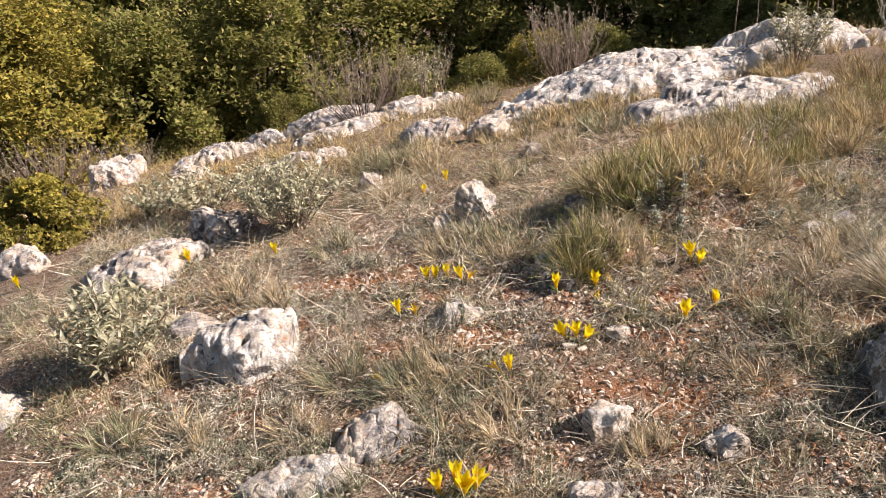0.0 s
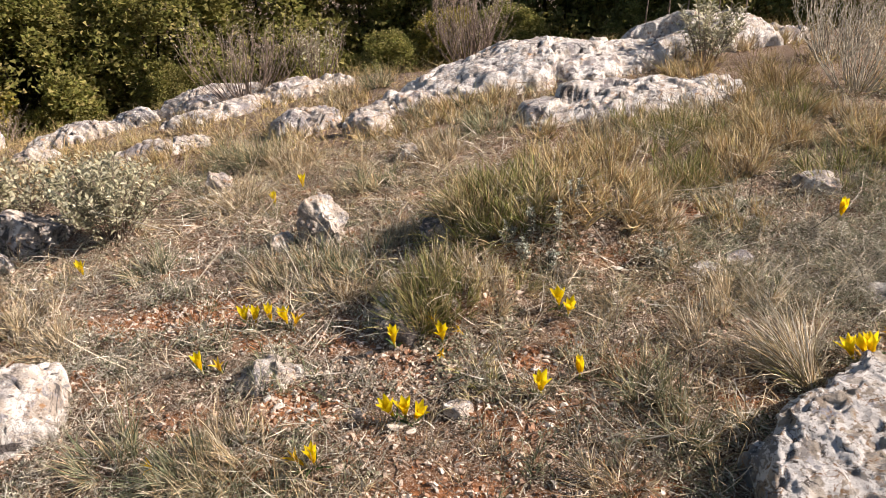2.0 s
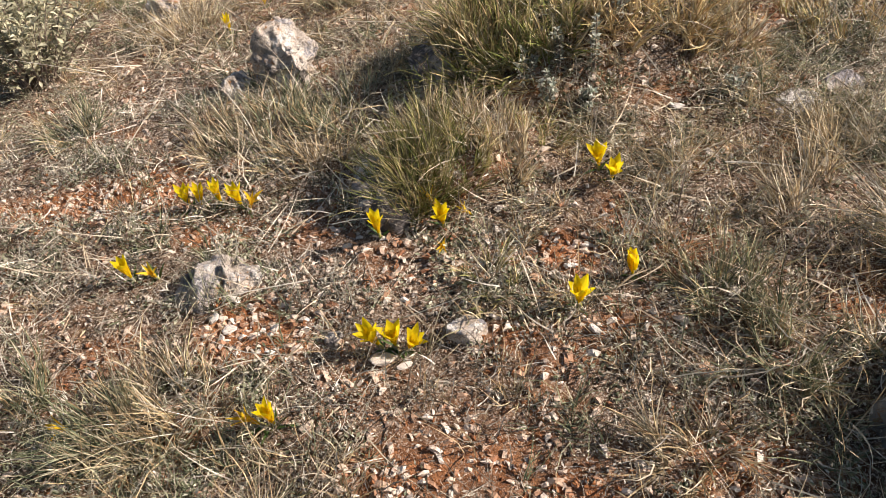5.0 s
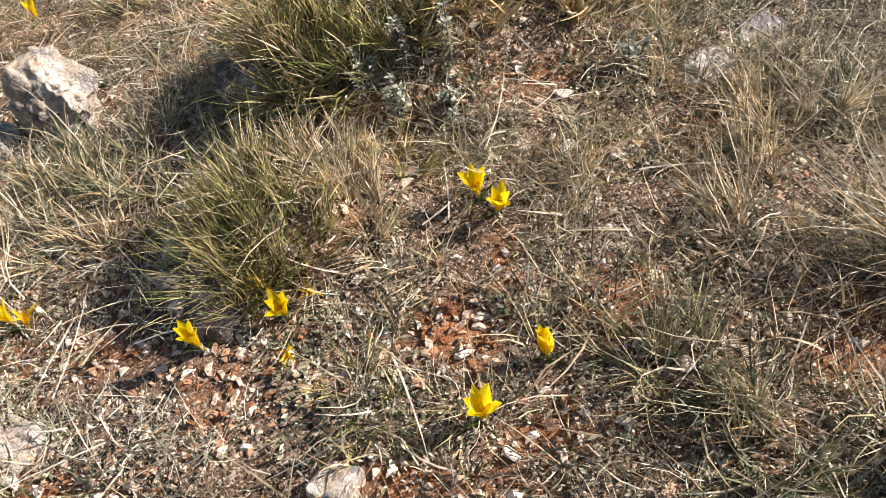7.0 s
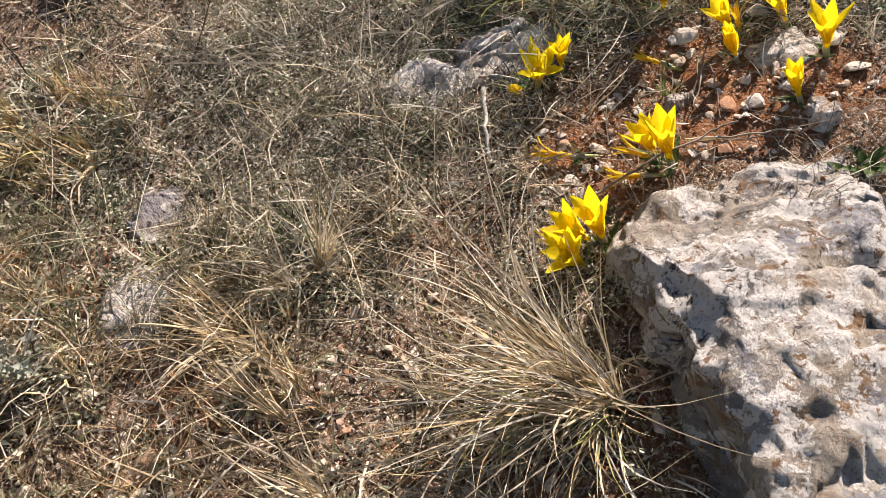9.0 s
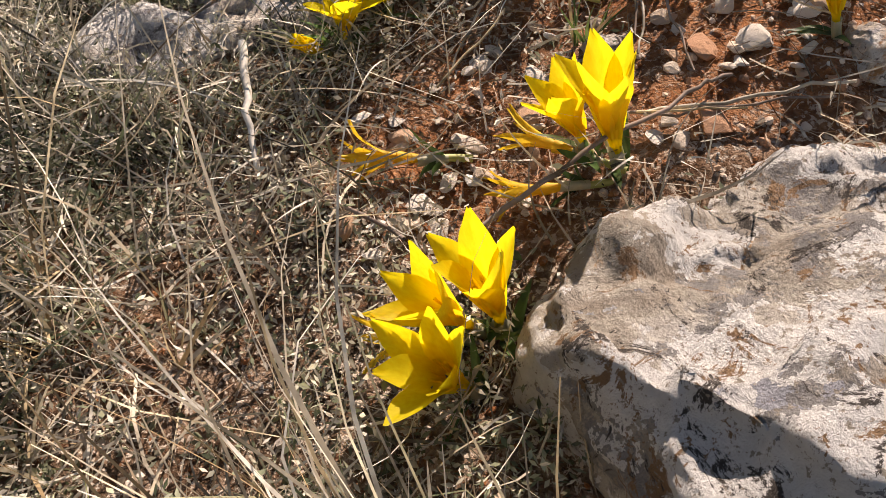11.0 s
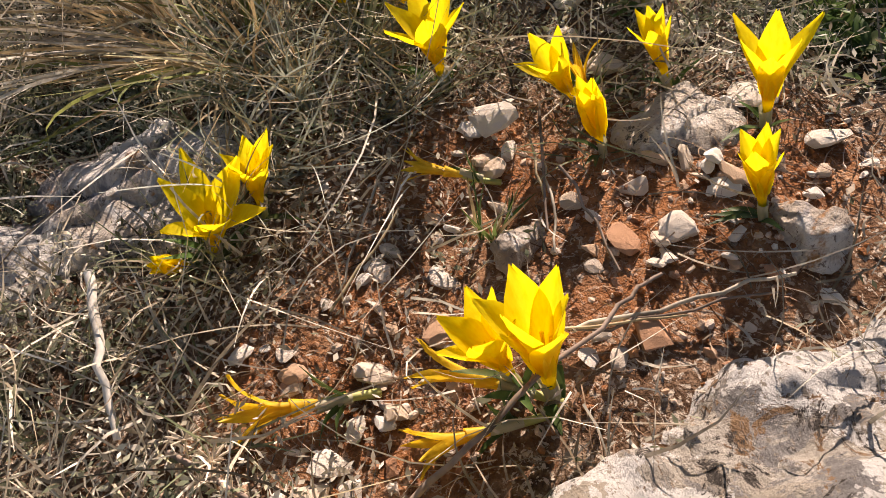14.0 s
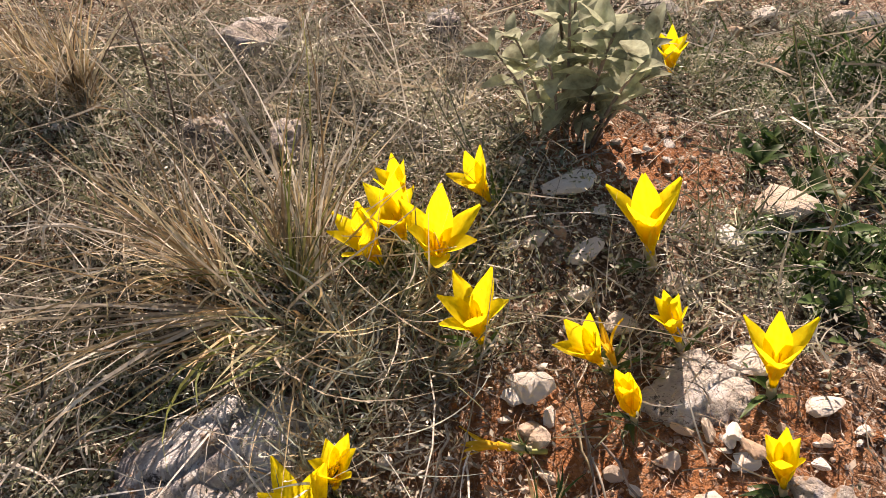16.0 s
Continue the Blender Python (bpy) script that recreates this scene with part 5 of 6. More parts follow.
sage("sage_shrub", -1.02, 2.50, 0.42, 0.34, 56, 20, "grey-green felted shrub with long leaves beside a white boulder", 301, size=(0.06, 0.014))
sage("sage_shrub", -0.66, 3.62, 0.48, 0.34, 85, 24, "pale grey-green felted shrub among dry grass", 302, size=(0.036, 0.012))
sage("sage_shrub", -0.88, 3.95, 0.40, 0.30, 60, 24, "pale grey-green felted shrub among dry grass", 303, size=(0.036, 0.012))
sage("sage_shrub", -1.30, 4.25, 0.50, 0.26, 50, 16, "low dull green shrub with felted leaves", 304, size=(0.04, 0.018))
sage("sage_shrub", -1.65, 4.45, 0.45, 0.24, 40, 16, "low dull green shrub with felted leaves", 305, size=(0.04, 0.018))
sage("sage_shrub", 2.20, 5.35, 0.42, 0.42, 45, 18, "grey felted shrub on a limestone outcrop", 306, size=(0.05, 0.018))
sage("sage_shrub", 2.19, 2.205, 0.16, 0.16, 14, 10, "young felted grey-green plant with broad oval leaves", 307, oval_leaf, (0.043, 0.020), True)
for k, (x, y, h) in enumerate([(0.84, 2.84, 0.09), (0.88, 2.90, 0.12), (0.80, 2.88, 0.10), (0.95, 2.88, 0.12), (1.24, 2.80, 0.08), (1.00, 2.95, 0.12), (0.92, 2.80, 0.07)]):
    sage("silver_herb", x, y, 0.05, h, 5, 26, "small silvery herb with crowded woolly leaves", 320 + k, silver_leaf, (0.014, 0.008))


# ---- twiggy dry shrubs ----
def dry_shrub(x, y, w, h, n, label, seed, heads=True, leafy=0.0, thick=0.004, wood=None):
    r = np.random.default_rng(seed)
    ob = thing("dry_shrub", (x, y, float(ground_z(x, y))), label, "shrub", "dry shrubs")
    lines, radii, tips = [], [], []
    for _ in range(n):
        a, d = r.uniform(0, 6.28), math.sqrt(r.uniform(0, 1)) * w / 2
        top = np.array([d * math.cos(a), d * math.sin(a), h * r.uniform(0.6, 1.0)])
        line = bezier([top[0] * 0.2, top[1] * 0.2, -0.03], [top[0] * 0.9, top[1] * 0.9, top[2] * 0.45], top, 6)
        lines, radii = [line + r.normal(0, 0.006, line.shape)], [(thick, thick * 0.35)]
        tips.append(line[-1])
        for _ in range(3):
            i = r.integers(2, 5)
            p = line[i]
            q = p + np.array([r.normal(0, 0.05), r.normal(0, 0.05), r.uniform(0.05, 0.16)]) * (h / 0.45)
            lines.append(bezier(p, (p + q) / 2 + r.normal(0, 0.012, 3), q, 4))
            radii.append((thick * 0.5, thick * 0.25))
            tips.append(q)
        part("branch", mesh_from("branch", *tubes(lines, radii, 4), wood or twig), ob)
    if heads:
        t = np.array(tips)
        b = np.repeat(t, 7, 0) + r.normal(0, 0.006, (len(t) * 7, 3))
        v, f = leaves(b, unit(r.normal(size=b.shape) + [0, 0, 0.8]), unit(r.normal(size=b.shape)), r.uniform(0.006, 0.014, len(b)), r.uniform(0.003, 0.007, len(b)))
        tagged(part("seed_fluff", mesh_from("seed_fluff", v, f, thatch), ob, "dry pale brown seed heads"), kind="stuff")
    if leafy:
        m = int(leafy * 900)
        k = r.integers(0, len(tips), m)
        b = np.array(tips)[k] * r.uniform(0.5, 1.0, (m, 1)) + r.normal(0, 0.012, (m, 3))
        v, f = leaves(b, unit(r.normal(size=b.shape) + [0, 0, 0.6]), unit(r.normal(size=b.shape)), r.uniform(0.02, 0.04, m), r.uniform(0.008, 0.014, m))
        tagged(part("foliage", mesh_from("foliage", v, f, sage_leaf), ob, "sparse pale green leaves"), kind="stuff")


dry_shrub(-0.78, 6.75, 0.95, 0.62, 60, "leafless grey-brown twiggy shrub behind limestone slabs", 401)
dry_shrub(-0.25, 6.95, 0.50, 0.50, 24, "twiggy shrub with sparse pale leaves", 402, leafy=0.5)
dry_shrub(0.93, 7.0, 0.72, 0.62, 70, "leafless brown twiggy shrub behind the outcrop", 403)
dry_shrub(2.60, 4.40, 0.60, 0.42, 48, "pale grey twiggy shrub at the side of the slope", 404, wood=dried, thick=0.003)
dry_shrub(2.85, 5.2, 0.65, 0.50, 48, "pale grey twiggy shrub at the side of the slope", 405, wood=dried, thick=0.003)
dry_shrub(-4.3, 7.9, 1.3, 0.55, 70, "low brown dry shrub at the foot of the bushes", 406)
dry_shrub(-3.6, 8.2, 0.9, 0.45, 50, "low brown dry shrub at the foot of the bushes", 407)


def stalk(x, y, h, k, head=0.016):
    """A dry stem with a round seed head."""
    r = np.random.default_rng(900 + k)
    ob = thing("dry_stalk", (x, y, float(ground_z(x, y))), "dry upright stalk with a round seed head", "plant", "dry stalks")
    top = np.array([r.normal(0, 0.1) * h, r.normal(0, 0.05) * h, h])
    part("stem", mesh_from("stem", *tubes([bezier([0, 0, -0.02], [top[0] * 0.2, top[1] * 0.2, h * 0.6], top, 6)], [(0.0035 * head / 0.016, 0.0022 * head / 0.016)], 5), twig), ob)
    n = 60
    way = unit(r.normal(size=(n, 3)))
    v, f = leaves(top + way * head * 0.5, way, unit(r.normal(size=(n, 3))), np.full(n, head), np.full(n, head * 0.6))
    part("seed_head", mesh_from("seed_head", v, f, husk), ob, "round dry seed head")


for k, (x, y, h) in enumerate([(2.10, 6.35, 0.70), (2.25, 6.30, 0.78), (2.38, 6.35, 0.80), (2.58, 6.30, 0.82), (2.68, 6.32, 0.86), (2.76, 6.25, 0.88), (3.1, 6.1, 0.75), (3.2, 6.0, 0.72), (3.25, 6.1, 0.66)]):
    stalk(x, y, h, k, 0.026)
for k, (x, y, h) in enumerate([(0.63, 2.54, 0.11), (1.02, 2.42, 0.13), (-0.25, 1.83, 0.16), (0.42, 2.36, 0.07), (1.03, 2.36, 0.10), (2.25, 2.62, 0.13)]):
    stalk(x, y, h, k + 20, 0.007)


# ---- the oak thicket ----
def oak_data(seed, w, h, blobs, per, leaf):
    """Meshes of one bushy oak: tapering trunk with limbs, and a crown of many leaf clumps down to the ground."""
    r = np.random.default_rng(seed)
    lines, radii = [], []
    for _ in range(5):
        a = r.uniform(0, 6.28)
        top = np.array([math.cos(a) * w * 0.26 * r.uniform(0.3, 1), math.sin(a) * w * 0.26 * r.uniform(0.3, 1), h * r.uniform(0.5, 0.8)])
        stem = bezier([0.05 * math.cos(a), 0.05 * math.sin(a), -0.2], [top[0] * 0.4, top[1] * 0.4, h * 0.4], top, 9) + r.normal(0, 0.015, (9, 3))
        lines.append(stem)
        radii.append((0.04, 0.008))
        for _ in range(4):
            p = stem[r.integers(3, 8)]
            q = p + np.array([r.normal(0, 0.2), r.normal(0, 0.2), r.uniform(0.0, 0.3)]) * w * 0.5
            lines.append(bezier(p, (p + q) / 2 + [0, 0, 0.06], q, 5))
            radii.append((0.008, 0.003))
    trunk = tubes(lines, radii, 6)
    base, way = [], []
    lump = r.uniform(0, 6.28, 6)
    for k in range(blobs):
        a, e = r.uniform(0, 6.28), r.uniform(0.0, 1.0)
        s = 1.0 if k % 4 else r.uniform(0.35, 0.75)
        s *= 0.86 + 0.12 * math.sin(3 * a + lump[0] + 4 * e) + 0.08 * math.sin(7 * a + lump[1] - 9 * e)
        prof = max(0.0, 1 - e ** 2.4) ** 0.5
        c = np.array([math.cos(a) * w / 2 * prof * s, math.sin(a) * w / 2 * prof * s, h * (0.04 + 0.88 * e * (0.8 + 0.2 * s))])
        rad = w * r.uniform(0.06, 0.12)
        d = unit(r.normal(size=(per, 3)))
        out = unit(d + 0.8 * unit(c - [0, 0, h * 0.3]))
        base.append(c + d * rad * r.uniform(0.3, 1.05, (per, 1)) * [1, 1, 0.75])
        way.append(unit(out + r.normal(0, 0.5, (per, 3)) - [0, 0, 0.2]))
    base, way = np.concatenate(base), np.concatenate(way)
    n = len(base)
    L = leaf * r.uniform(0.6, 1.2, n)
    return trunk, chips(base, way, unit(r.normal(0, 0.6, size=(n, 3)) + unit(base - [0, 0, h * 0.2]) + [0, 0, 0.5]), L, L * 1.1)


def oak(x, y, w, h, seed, blobs, per, leaf, label, material=oak_leaf):
    trunk, crown = oak_data(seed, w, h, blobs, per, leaf)
    ob = thing("oak_bush", (x, y, float(ground_z(x, y))), label, "tree", "oak thicket")
    part("trunk", mesh_from("trunk", *trunk, bark), ob, "grey trunk with forking limbs")
    tagged(part("crown", mesh_from("crown", *crown, material), ob, "small dark green and yellowing leaves"), kind="stuff")
    return ob


OAK = "bushy evergreen oak with small dark leaves"
first = [oak(-2.7, 10.7, 2.6, 3.0, 501, 240, 135, 0.066, OAK), oak(-0.2, 12.0, 2.4, 2.8, 502, 240, 135, 0.066, OAK), oak(-5.3, 9.5, 2.8, 3.2, 503, 240, 135, 0.066, OAK + " and yellowing tips", gold_leaf)]
# Oaks at (7.4, 8.0) and (5.6, 8.2): unseen, added to shade the right side.
for k, (x, y, s, turn, src) in enumerate([(-1.4, 11.4, 1.05, 40, 0), (1.0, 12.2, 1.1, 150, 0), (-4.0, 10.1, 1.0, 200, 1), (-6.8, 9.6, 1.1, 260, 0), (-3.4, 9.5, 0.42, 20, 1), (-2.2, 9.7, 0.40, 80, 0),
                                          (2.5, 12.0, 1.2, 100, 1), (4.0, 11.6, 1.3, 10, 0), (5.6, 11.5, 1.4, 300, 1), (7.4, 8.0, 1.6, 60, 0), (1.5, 9.6, 0.42, 33, 0), (3.1, 9.4, 0.5, 71, 1), (-1.5, 9.7, 0.38, 200, 1),
                                          (0.2, 9.6, 0.40, 140, 0), (-8.0, 11.5, 1.3, 320, 2), (-0.7, 9.6, 0.42, 280, 1), (5.6, 8.2, 1.3, 350, 1), (0.9, 9.8, 0.42, 111, 2), (-6.6, 12.6, 1.7, 15, 0), (-4.4, 12.2, 1.5, 75, 1), (-9.5, 10.0, 1.5, 140, 1)]):
    ob = copy_thing(first[src], pose(x, y, float(ground_z(x, y)) - 0.05, 0, 0, turn) @ Matrix.Scale(s, 4))
    ob.matrix_basis = pose(x, y, float(ground_z(x, y)) - 0.05, 0, 0, turn) @ Matrix.Scale(s, 4)
oak(-2.30, 4.35, 0.62, 0.44, 511, 110, 120, 0.026, "low oak bush with yellow-green leaves beside the rocks", gold_leaf)


# ---- yellow flowers ----
def tepal_data(name, length, width, spread_, seed, material, curl=0.0):
    """One tepal, standing on the tube's rim and opening outwards along +x."""
    r = random.Random(seed)
    v, f, rows, cols = [], [], 9, 4
    a, x, z = spread_ * 0.35, 0.0, 0.0
    wob = r.uniform(-0.12, 0.12)
    for i in range(rows + 1):
        s = i / rows
        ang = spread_ * (0.35 + 0.65 * min(1, 1.5 * s)) - 0.25 * spread_ * max(0, s - 0.6) * (1 - curl) + curl * 2.2 * s * s
        if i:
            x, z = x + math.sin(ang) * length / rows, z + math.cos(ang) * length / rows
        w = width * max(0.10, (0.34 + 0.66 * math.sin(math.pi * min(1, 0.10 + 0.76 * s))) * (1 - max(0, (s - 0.50) / 0.50) ** 2.4 * 0.93))
        for j in range(cols + 1):
            u = j / cols * 2 - 1
            cup = w * 0.26 * u * u * (1 - 0.5 * s)
            v.append((x - cup * math.cos(ang), u * w / 2 + wob * length * s * s * 0.4, z + cup * math.sin(ang) + 0.0012 * math.sin(7 * s + 4 * u + seed)))
    c = cols + 1
    for i in range(rows):
        for j in range(cols):
            f.append((i * c + j, i * c + j + 1, (i + 1) * c + j + 1, (i + 1) * c + j))
    return mesh_from(name, v, f, material)


def flower(label, open_, seed, height=0.028, length=0.053, width=0.0148, material=None, leafy=True, ragged=0.0):
    """An autumn crocus-like bloom on a short stem: six tepals on a tube, stamens, sheath and strap leaves."""
    material = material or petal
    r = random.Random(seed)
    ob = thing("yellow_flower", (0, 0, 0), label, "flower", "yellow autumn flowers")
    tube = 0.016
    bend = [r.uniform(-0.004, 0.004), r.uniform(-0.004, 0.004)]
    part("stem", mesh_from("stem", *tubes([bezier([0, 0, -0.02], [bend[0], bend[1], height * 0.5], [0, 0, height - tube * 0.6], 6)], [(0.0030, 0.0024)], 7), flower_stem), ob, "pale yellow-green stem")
    part("sheath", mesh_from("sheath", *tubes([[(0.0005, 0, height - tube * 1.9), (0.0008, 0, height - tube * 1.2), (0.002, 0.001, height - tube * 0.5)]], [(0.0034, 0.0042)], 7), spathe_skin), ob, "papery pale sheath")
    part("tube", mesh_from("tube", *tubes([[(0, 0, height - tube * 0.8), (0, 0, height - tube * 0.3), (0, 0, height + 0.001), (0, 0, height + 0.006)]], [(0.0026, 0.0056)], 9), material), ob)
    for k in range(6):
        o = open_ * (1.10 if k % 2 else 0.80) + r.uniform(-0.08, 0.08) * (1 + 3 * ragged)
        q = part("petal", tepal_data("petal", length * r.uniform(0.92, 1.06), width * (1.0 if k % 2 else 1.1) * r.uniform(0.92, 1.08), o, seed * 10 + k, material, ragged * r.uniform(0.2, 1.0)), ob)
        a = k * math.pi / 3 + r.uniform(-0.1, 0.1) * (1 + 2 * ragged)
        q.matrix_basis = Matrix.Translation((0, 0, height)) @ Matrix.Rotation(a, 4, "Z") @ Matrix.Translation((0.0030, 0, -0.001))
    if open_ > 0.30 and not ragged:
        for k in range(6):
            a = k * math.pi / 3 + 0.5
            x, y = 0.004 * math.cos(a), 0.004 * math.sin(a)
            part("stamen", mesh_from("stamen", *tubes([[(x * 0.4, y * 0.4, height), (x, y, height + 0.012), (x * 1.3, y * 1.3, height + 0.019)]], [(0.0005, 0.0009)], 4), petal), ob)
    if leafy:
        for k in range(4):
            a, tilt = r.uniform(0, 6.28), r.uniform(35, 75)
            q = part("leaf", leaf_data("leaf", r.uniform(0.025, 0.05), 0.006, r.uniform(0.1, 0.5), dark_leaf, 6, 2, 0.6), ob, "narrow dark green strap leaf")
            q.matrix_basis = pose(0.003 * math.cos(a), 0.003 * math.sin(a), 0.0) @ Matrix.Rotation(a, 4, "Z") @ Matrix.Rotation(radians(90 - tilt), 4, "X")
    return ob


CUP, STAR, BUD, DRY = "bright yellow six-petalled autumn flower, cup half open", "bright yellow six-petalled autumn flower, wide open", "closed bright yellow flower bud", "withered ochre-yellow flower with shrivelled petals"
OPENING = {"c": (CUP, 0.38), "s": (STAR, 0.54), "o": (STAR, 0.76), "b": (BUD, 0.16), "w": (DRY, 0.12)}


def bloom(kind, seed):
    label, wide = OPENING[kind]
    r = random.Random(seed)
    wide *= r.uniform(0.88, 1.12)
    if kind == "b":
        return flower(label, wide, seed, width=0.022)
    if kind == "w":
        return flower(label, wide, seed, 0.028, r.uniform(0.044, 0.052), 0.0066, wilted if seed % 2 else faded, True, r.uniform(0.3, 0.5))
    return flower(label, wide, seed, width=r.uniform(0.0162, 0.0182))


def plant_bloom(ob, x, y, way, lean, size, turn):
    a, l = radians(way), radians(lean)
    ob.matrix_basis = (Matrix.Translation((x, y, float(ground_z(x, y)) + (0.008 if lean > 65 else 0.0))) @ Matrix.Rotation(l, 4, Vector((-math.sin(a), math.cos(a), 0)))
                       @ Matrix.Rotation(radians(turn), 4, "Z") @ Matrix.Scale(size, 4))


# kind, x, y of the foot, which way (degrees) and how far (degrees) it leans, size
IN_BED = [("s", 2.008, 2.161, 113, 16, 1.12), ("c", 1.926, 2.155, 112, 24, 0.76), ("s", 1.878, 2.105, 117, 14, 0.95), ("c", 1.805, 2.120, 111, 19, 0.74), ("b", 1.869, 2.199, 119, 19, 0.74), ("s", 1.915, 2.210, 113, 33, 0.80),
          ("s", 1.937, 2.300, 136, 15, 1.02), ("s", 2.083, 2.284, 121, 31, 0.84), ("c", 2.081, 2.361, 143, 19, 0.88), ("o", 2.018, 2.338, 188, 22, 1.15), ("s", 2.043, 2.358, 144, 23, 1.02), ("s", 2.022, 2.375, 131, 28, 1.02)]
IN_BED_NEAR = [("c", 1.829, 2.403, 193, 12, 0.78), ("o", 1.801, 2.427, 223, 14, 0.95), ("c", 1.703, 2.230, 116, 14, 1.10), ("s", 1.713, 2.246, 111, 26, 0.85), ("c", 1.600, 2.272, 130, 16, 1.10), ("s", 1.600, 2.284, 128, 36, 0.95),
               ("s", 1.566, 2.280, 140, 30, 1.02), ("s", 2.333, 2.072, 134, 14, 0.82), ("s", 2.351, 2.827, 160, 20, 0.85), ("b", 1.799, 2.438, 158, 48, 0.50), ("w", 1.594, 2.290, 125, 62, 0.90)]
WITHERED = [("w", 1.710, 2.333, 114, 80, 0.87), ("w", 1.705, 2.242, 78, 86, 0.80), ("w", 1.694, 2.247, 111, 90, 0.78), ("w", 1.854, 2.273, 93, 77, 0.66), ("w", 1.909, 2.203, 60, 28, 0.62)]
for k, (kind, x, y, way, lean, size) in enumerate(IN_BED + IN_BED_NEAR + WITHERED):
    plant_bloom(bloom(kind, 40 + k), x, y, way, lean, size, 53 * k)

# out on the slope: the same with x, y of the bloom's heart
ON_SLOPE = [("c", 0.469, 2.505, 250, 12, 0.85), ("s", 0.596, 2.520, 250, 18, 0.85), ("w", 0.582, 2.565, 180, 30, 0.8), ("w", 0.650, 2.539, 200, 40, 0.6), ("w", 0.595, 2.461, 260, 60, 0.6),
            ("s", 0.917, 2.622, 230, 15, 0.85), ("s", 0.937, 2.581, 270, 20, 0.8), ("s", 0.818, 2.251, 240, 10, 0.88), ("b", 0.920, 2.314, 200, 6, 0.80),
            ("c", 0.034, 2.733, 230, 10, 0.82), ("c", 0.063, 2.728, 300, 8, 0.82), ("c", 0.108, 2.722, 200, 8, 0.8), ("c", 0.156, 2.706, 200, 15, 0.82), ("w", 0.181, 2.691, 320, 25, 0.85)]
ON_SLOPE_TOO = [("c", -0.046, 2.516, 230, 12, 0.85), ("w", 0.008, 2.506, 270, 30, 0.8), ("s", 0.471, 2.228, 200, 24, 0.85), ("s", 0.502, 2.221, 250, 10, 0.85), ("s", 0.527, 2.216, 320, 24, 0.82),
                ("c", 0.305, 2.092, 250, 12, 0.85), ("w", 0.278, 2.096, 200, 35, 0.8), ("w", -0.058, 2.151, 200, 45, 0.8), ("c", -0.653, 3.264, 250, 10, 0.85), ("c", 0.056, 3.844, 250, 8, 0.85),
                ("c", -0.036, 3.682, 250, 8, 0.8), ("b", 1.850, 2.987, 250, 8, 0.9), ("c", -1.087, 3.384, 250, 8, 0.9)]
ON_SLOPE_NEAR = [("c", -2.025, 3.552, 250, 8, 0.9), ("c", 0.126, 1.661, 230, 12, 0.95), ("s", 0.187, 1.646, 280, 12, 1.0), ("c", 0.213, 1.661, 320, 12, 0.95), ("c", 0.167, 1.676, 90, 12, 0.95)]
patterns = {kind: [bloom(kind, 10 + 3 * j + 7 * len(label)) for j in range(3)] for kind, (label, wide) in OPENING.items() if kind != "o"}
count = {kind: 0 for kind in patterns}
for kind, x, y, way, lean, size in ON_SLOPE + ON_SLOPE_TOO + ON_SLOPE_NEAR:
    made = patterns[kind][count[kind] % 3]
    if count[kind] >= 3:
        made = copy_thing(made, Matrix())
    count[kind] += 1
    back = 0.028 * size * math.sin(radians(lean))
    plant_bloom(made, x - back * math.cos(radians(way)), y - back * math.sin(radians(way)), way, lean, size * 1.12, 37 * count[kind] + 11)
for kind in patterns:
    for spare in patterns[kind][count[kind]:]:
        for ob in (*spare.children_recursive, spare):
            bpy.data.objects.remove(ob)


# ---- small things of the flower bed ----
def stick(name, pts, r0, r1, label, material=None, category="twig"):
    """A dry stem or twig along a few points."""
    p = np.array(pts, float)
    t = np.linspace(0, len(p) - 1, 5 * (len(p) - 1) + 1)
    line = np.stack([np.interp(t, np.arange(len(p)), p[:, k]) for k in range(3)], 1)
    r = np.random.default_rng(int(1000 * abs(p[0, 0])))
    line[1:-1] += r.normal(0, 0.0012, line[1:-1].shape)
    me = mesh_from(name, *tubes([line - p[0]], [(r0, r1)], 6), material or twig)
    return thing(name, p[0], label, category, "", me)


stick("bleached_stalk", [(1.766, 2.484, 0.158), (1.72, 2.463, 0.150), (1.680, 2.443, 0.129)], 0.0030, 0.0020, "bleached flat straw lying on thyme", white_straw)
stick("fallen_twig", [(1.668, 2.411, 0.140), (1.633, 2.336, 0.142)], 0.0016, 0.0012, "grey fallen twig across the thyme")
stick("fallen_twig", [(1.634, 2.302, 0.150), (1.672, 2.262, 0.172), (1.740, 2.200, 0.182), (1.766, 2.177, 0.178)], 0.0018, 0.0010, "forked grey twig lying against the boulder")
stick("fallen_twig", [(1.733, 2.256, 0.158), (1.738, 2.191, 0.172), (1.757, 2.121, 0.178)], 0.0011, 0.0007, "thin grey twig on red soil")
stick("fallen_twig", [(1.901, 2.239, 0.192), (1.797, 2.234, 0.177)], 0.0010, 0.0007, "thin grey twig on red soil")
stick("fallen_twig", [(1.846, 2.227, 0.184), (1.771, 2.197, 0.174)], 0.0011, 0.0007, "thin grey twig on red soil")
stick("fallen_twig", [(1.749, 2.347, 0.155), (1.810, 2.317, 0.177)], 0.0010, 0.0006, "thin pale stalk on the soil", straw)
stick("fallen_twig", [(1.736, 2.226, 0.166), (1.741, 2.167, 0.175)], 0.0009, 0.0006, "thin pale stalk on the soil", straw)
stick("fallen_twig", [(1.822, 2.235, 0.178), (1.871, 2.245, 0.189)], 0.0009, 0.0006, "thin pale stalk on the soil", straw)
stick("fallen_twig", [(0.339, 2.876, 0.035), (0.40, 2.90, 0.06), (0.47, 2.93, 0.05)], 0.0016, 0.0009, "pale bent grass stem", straw)
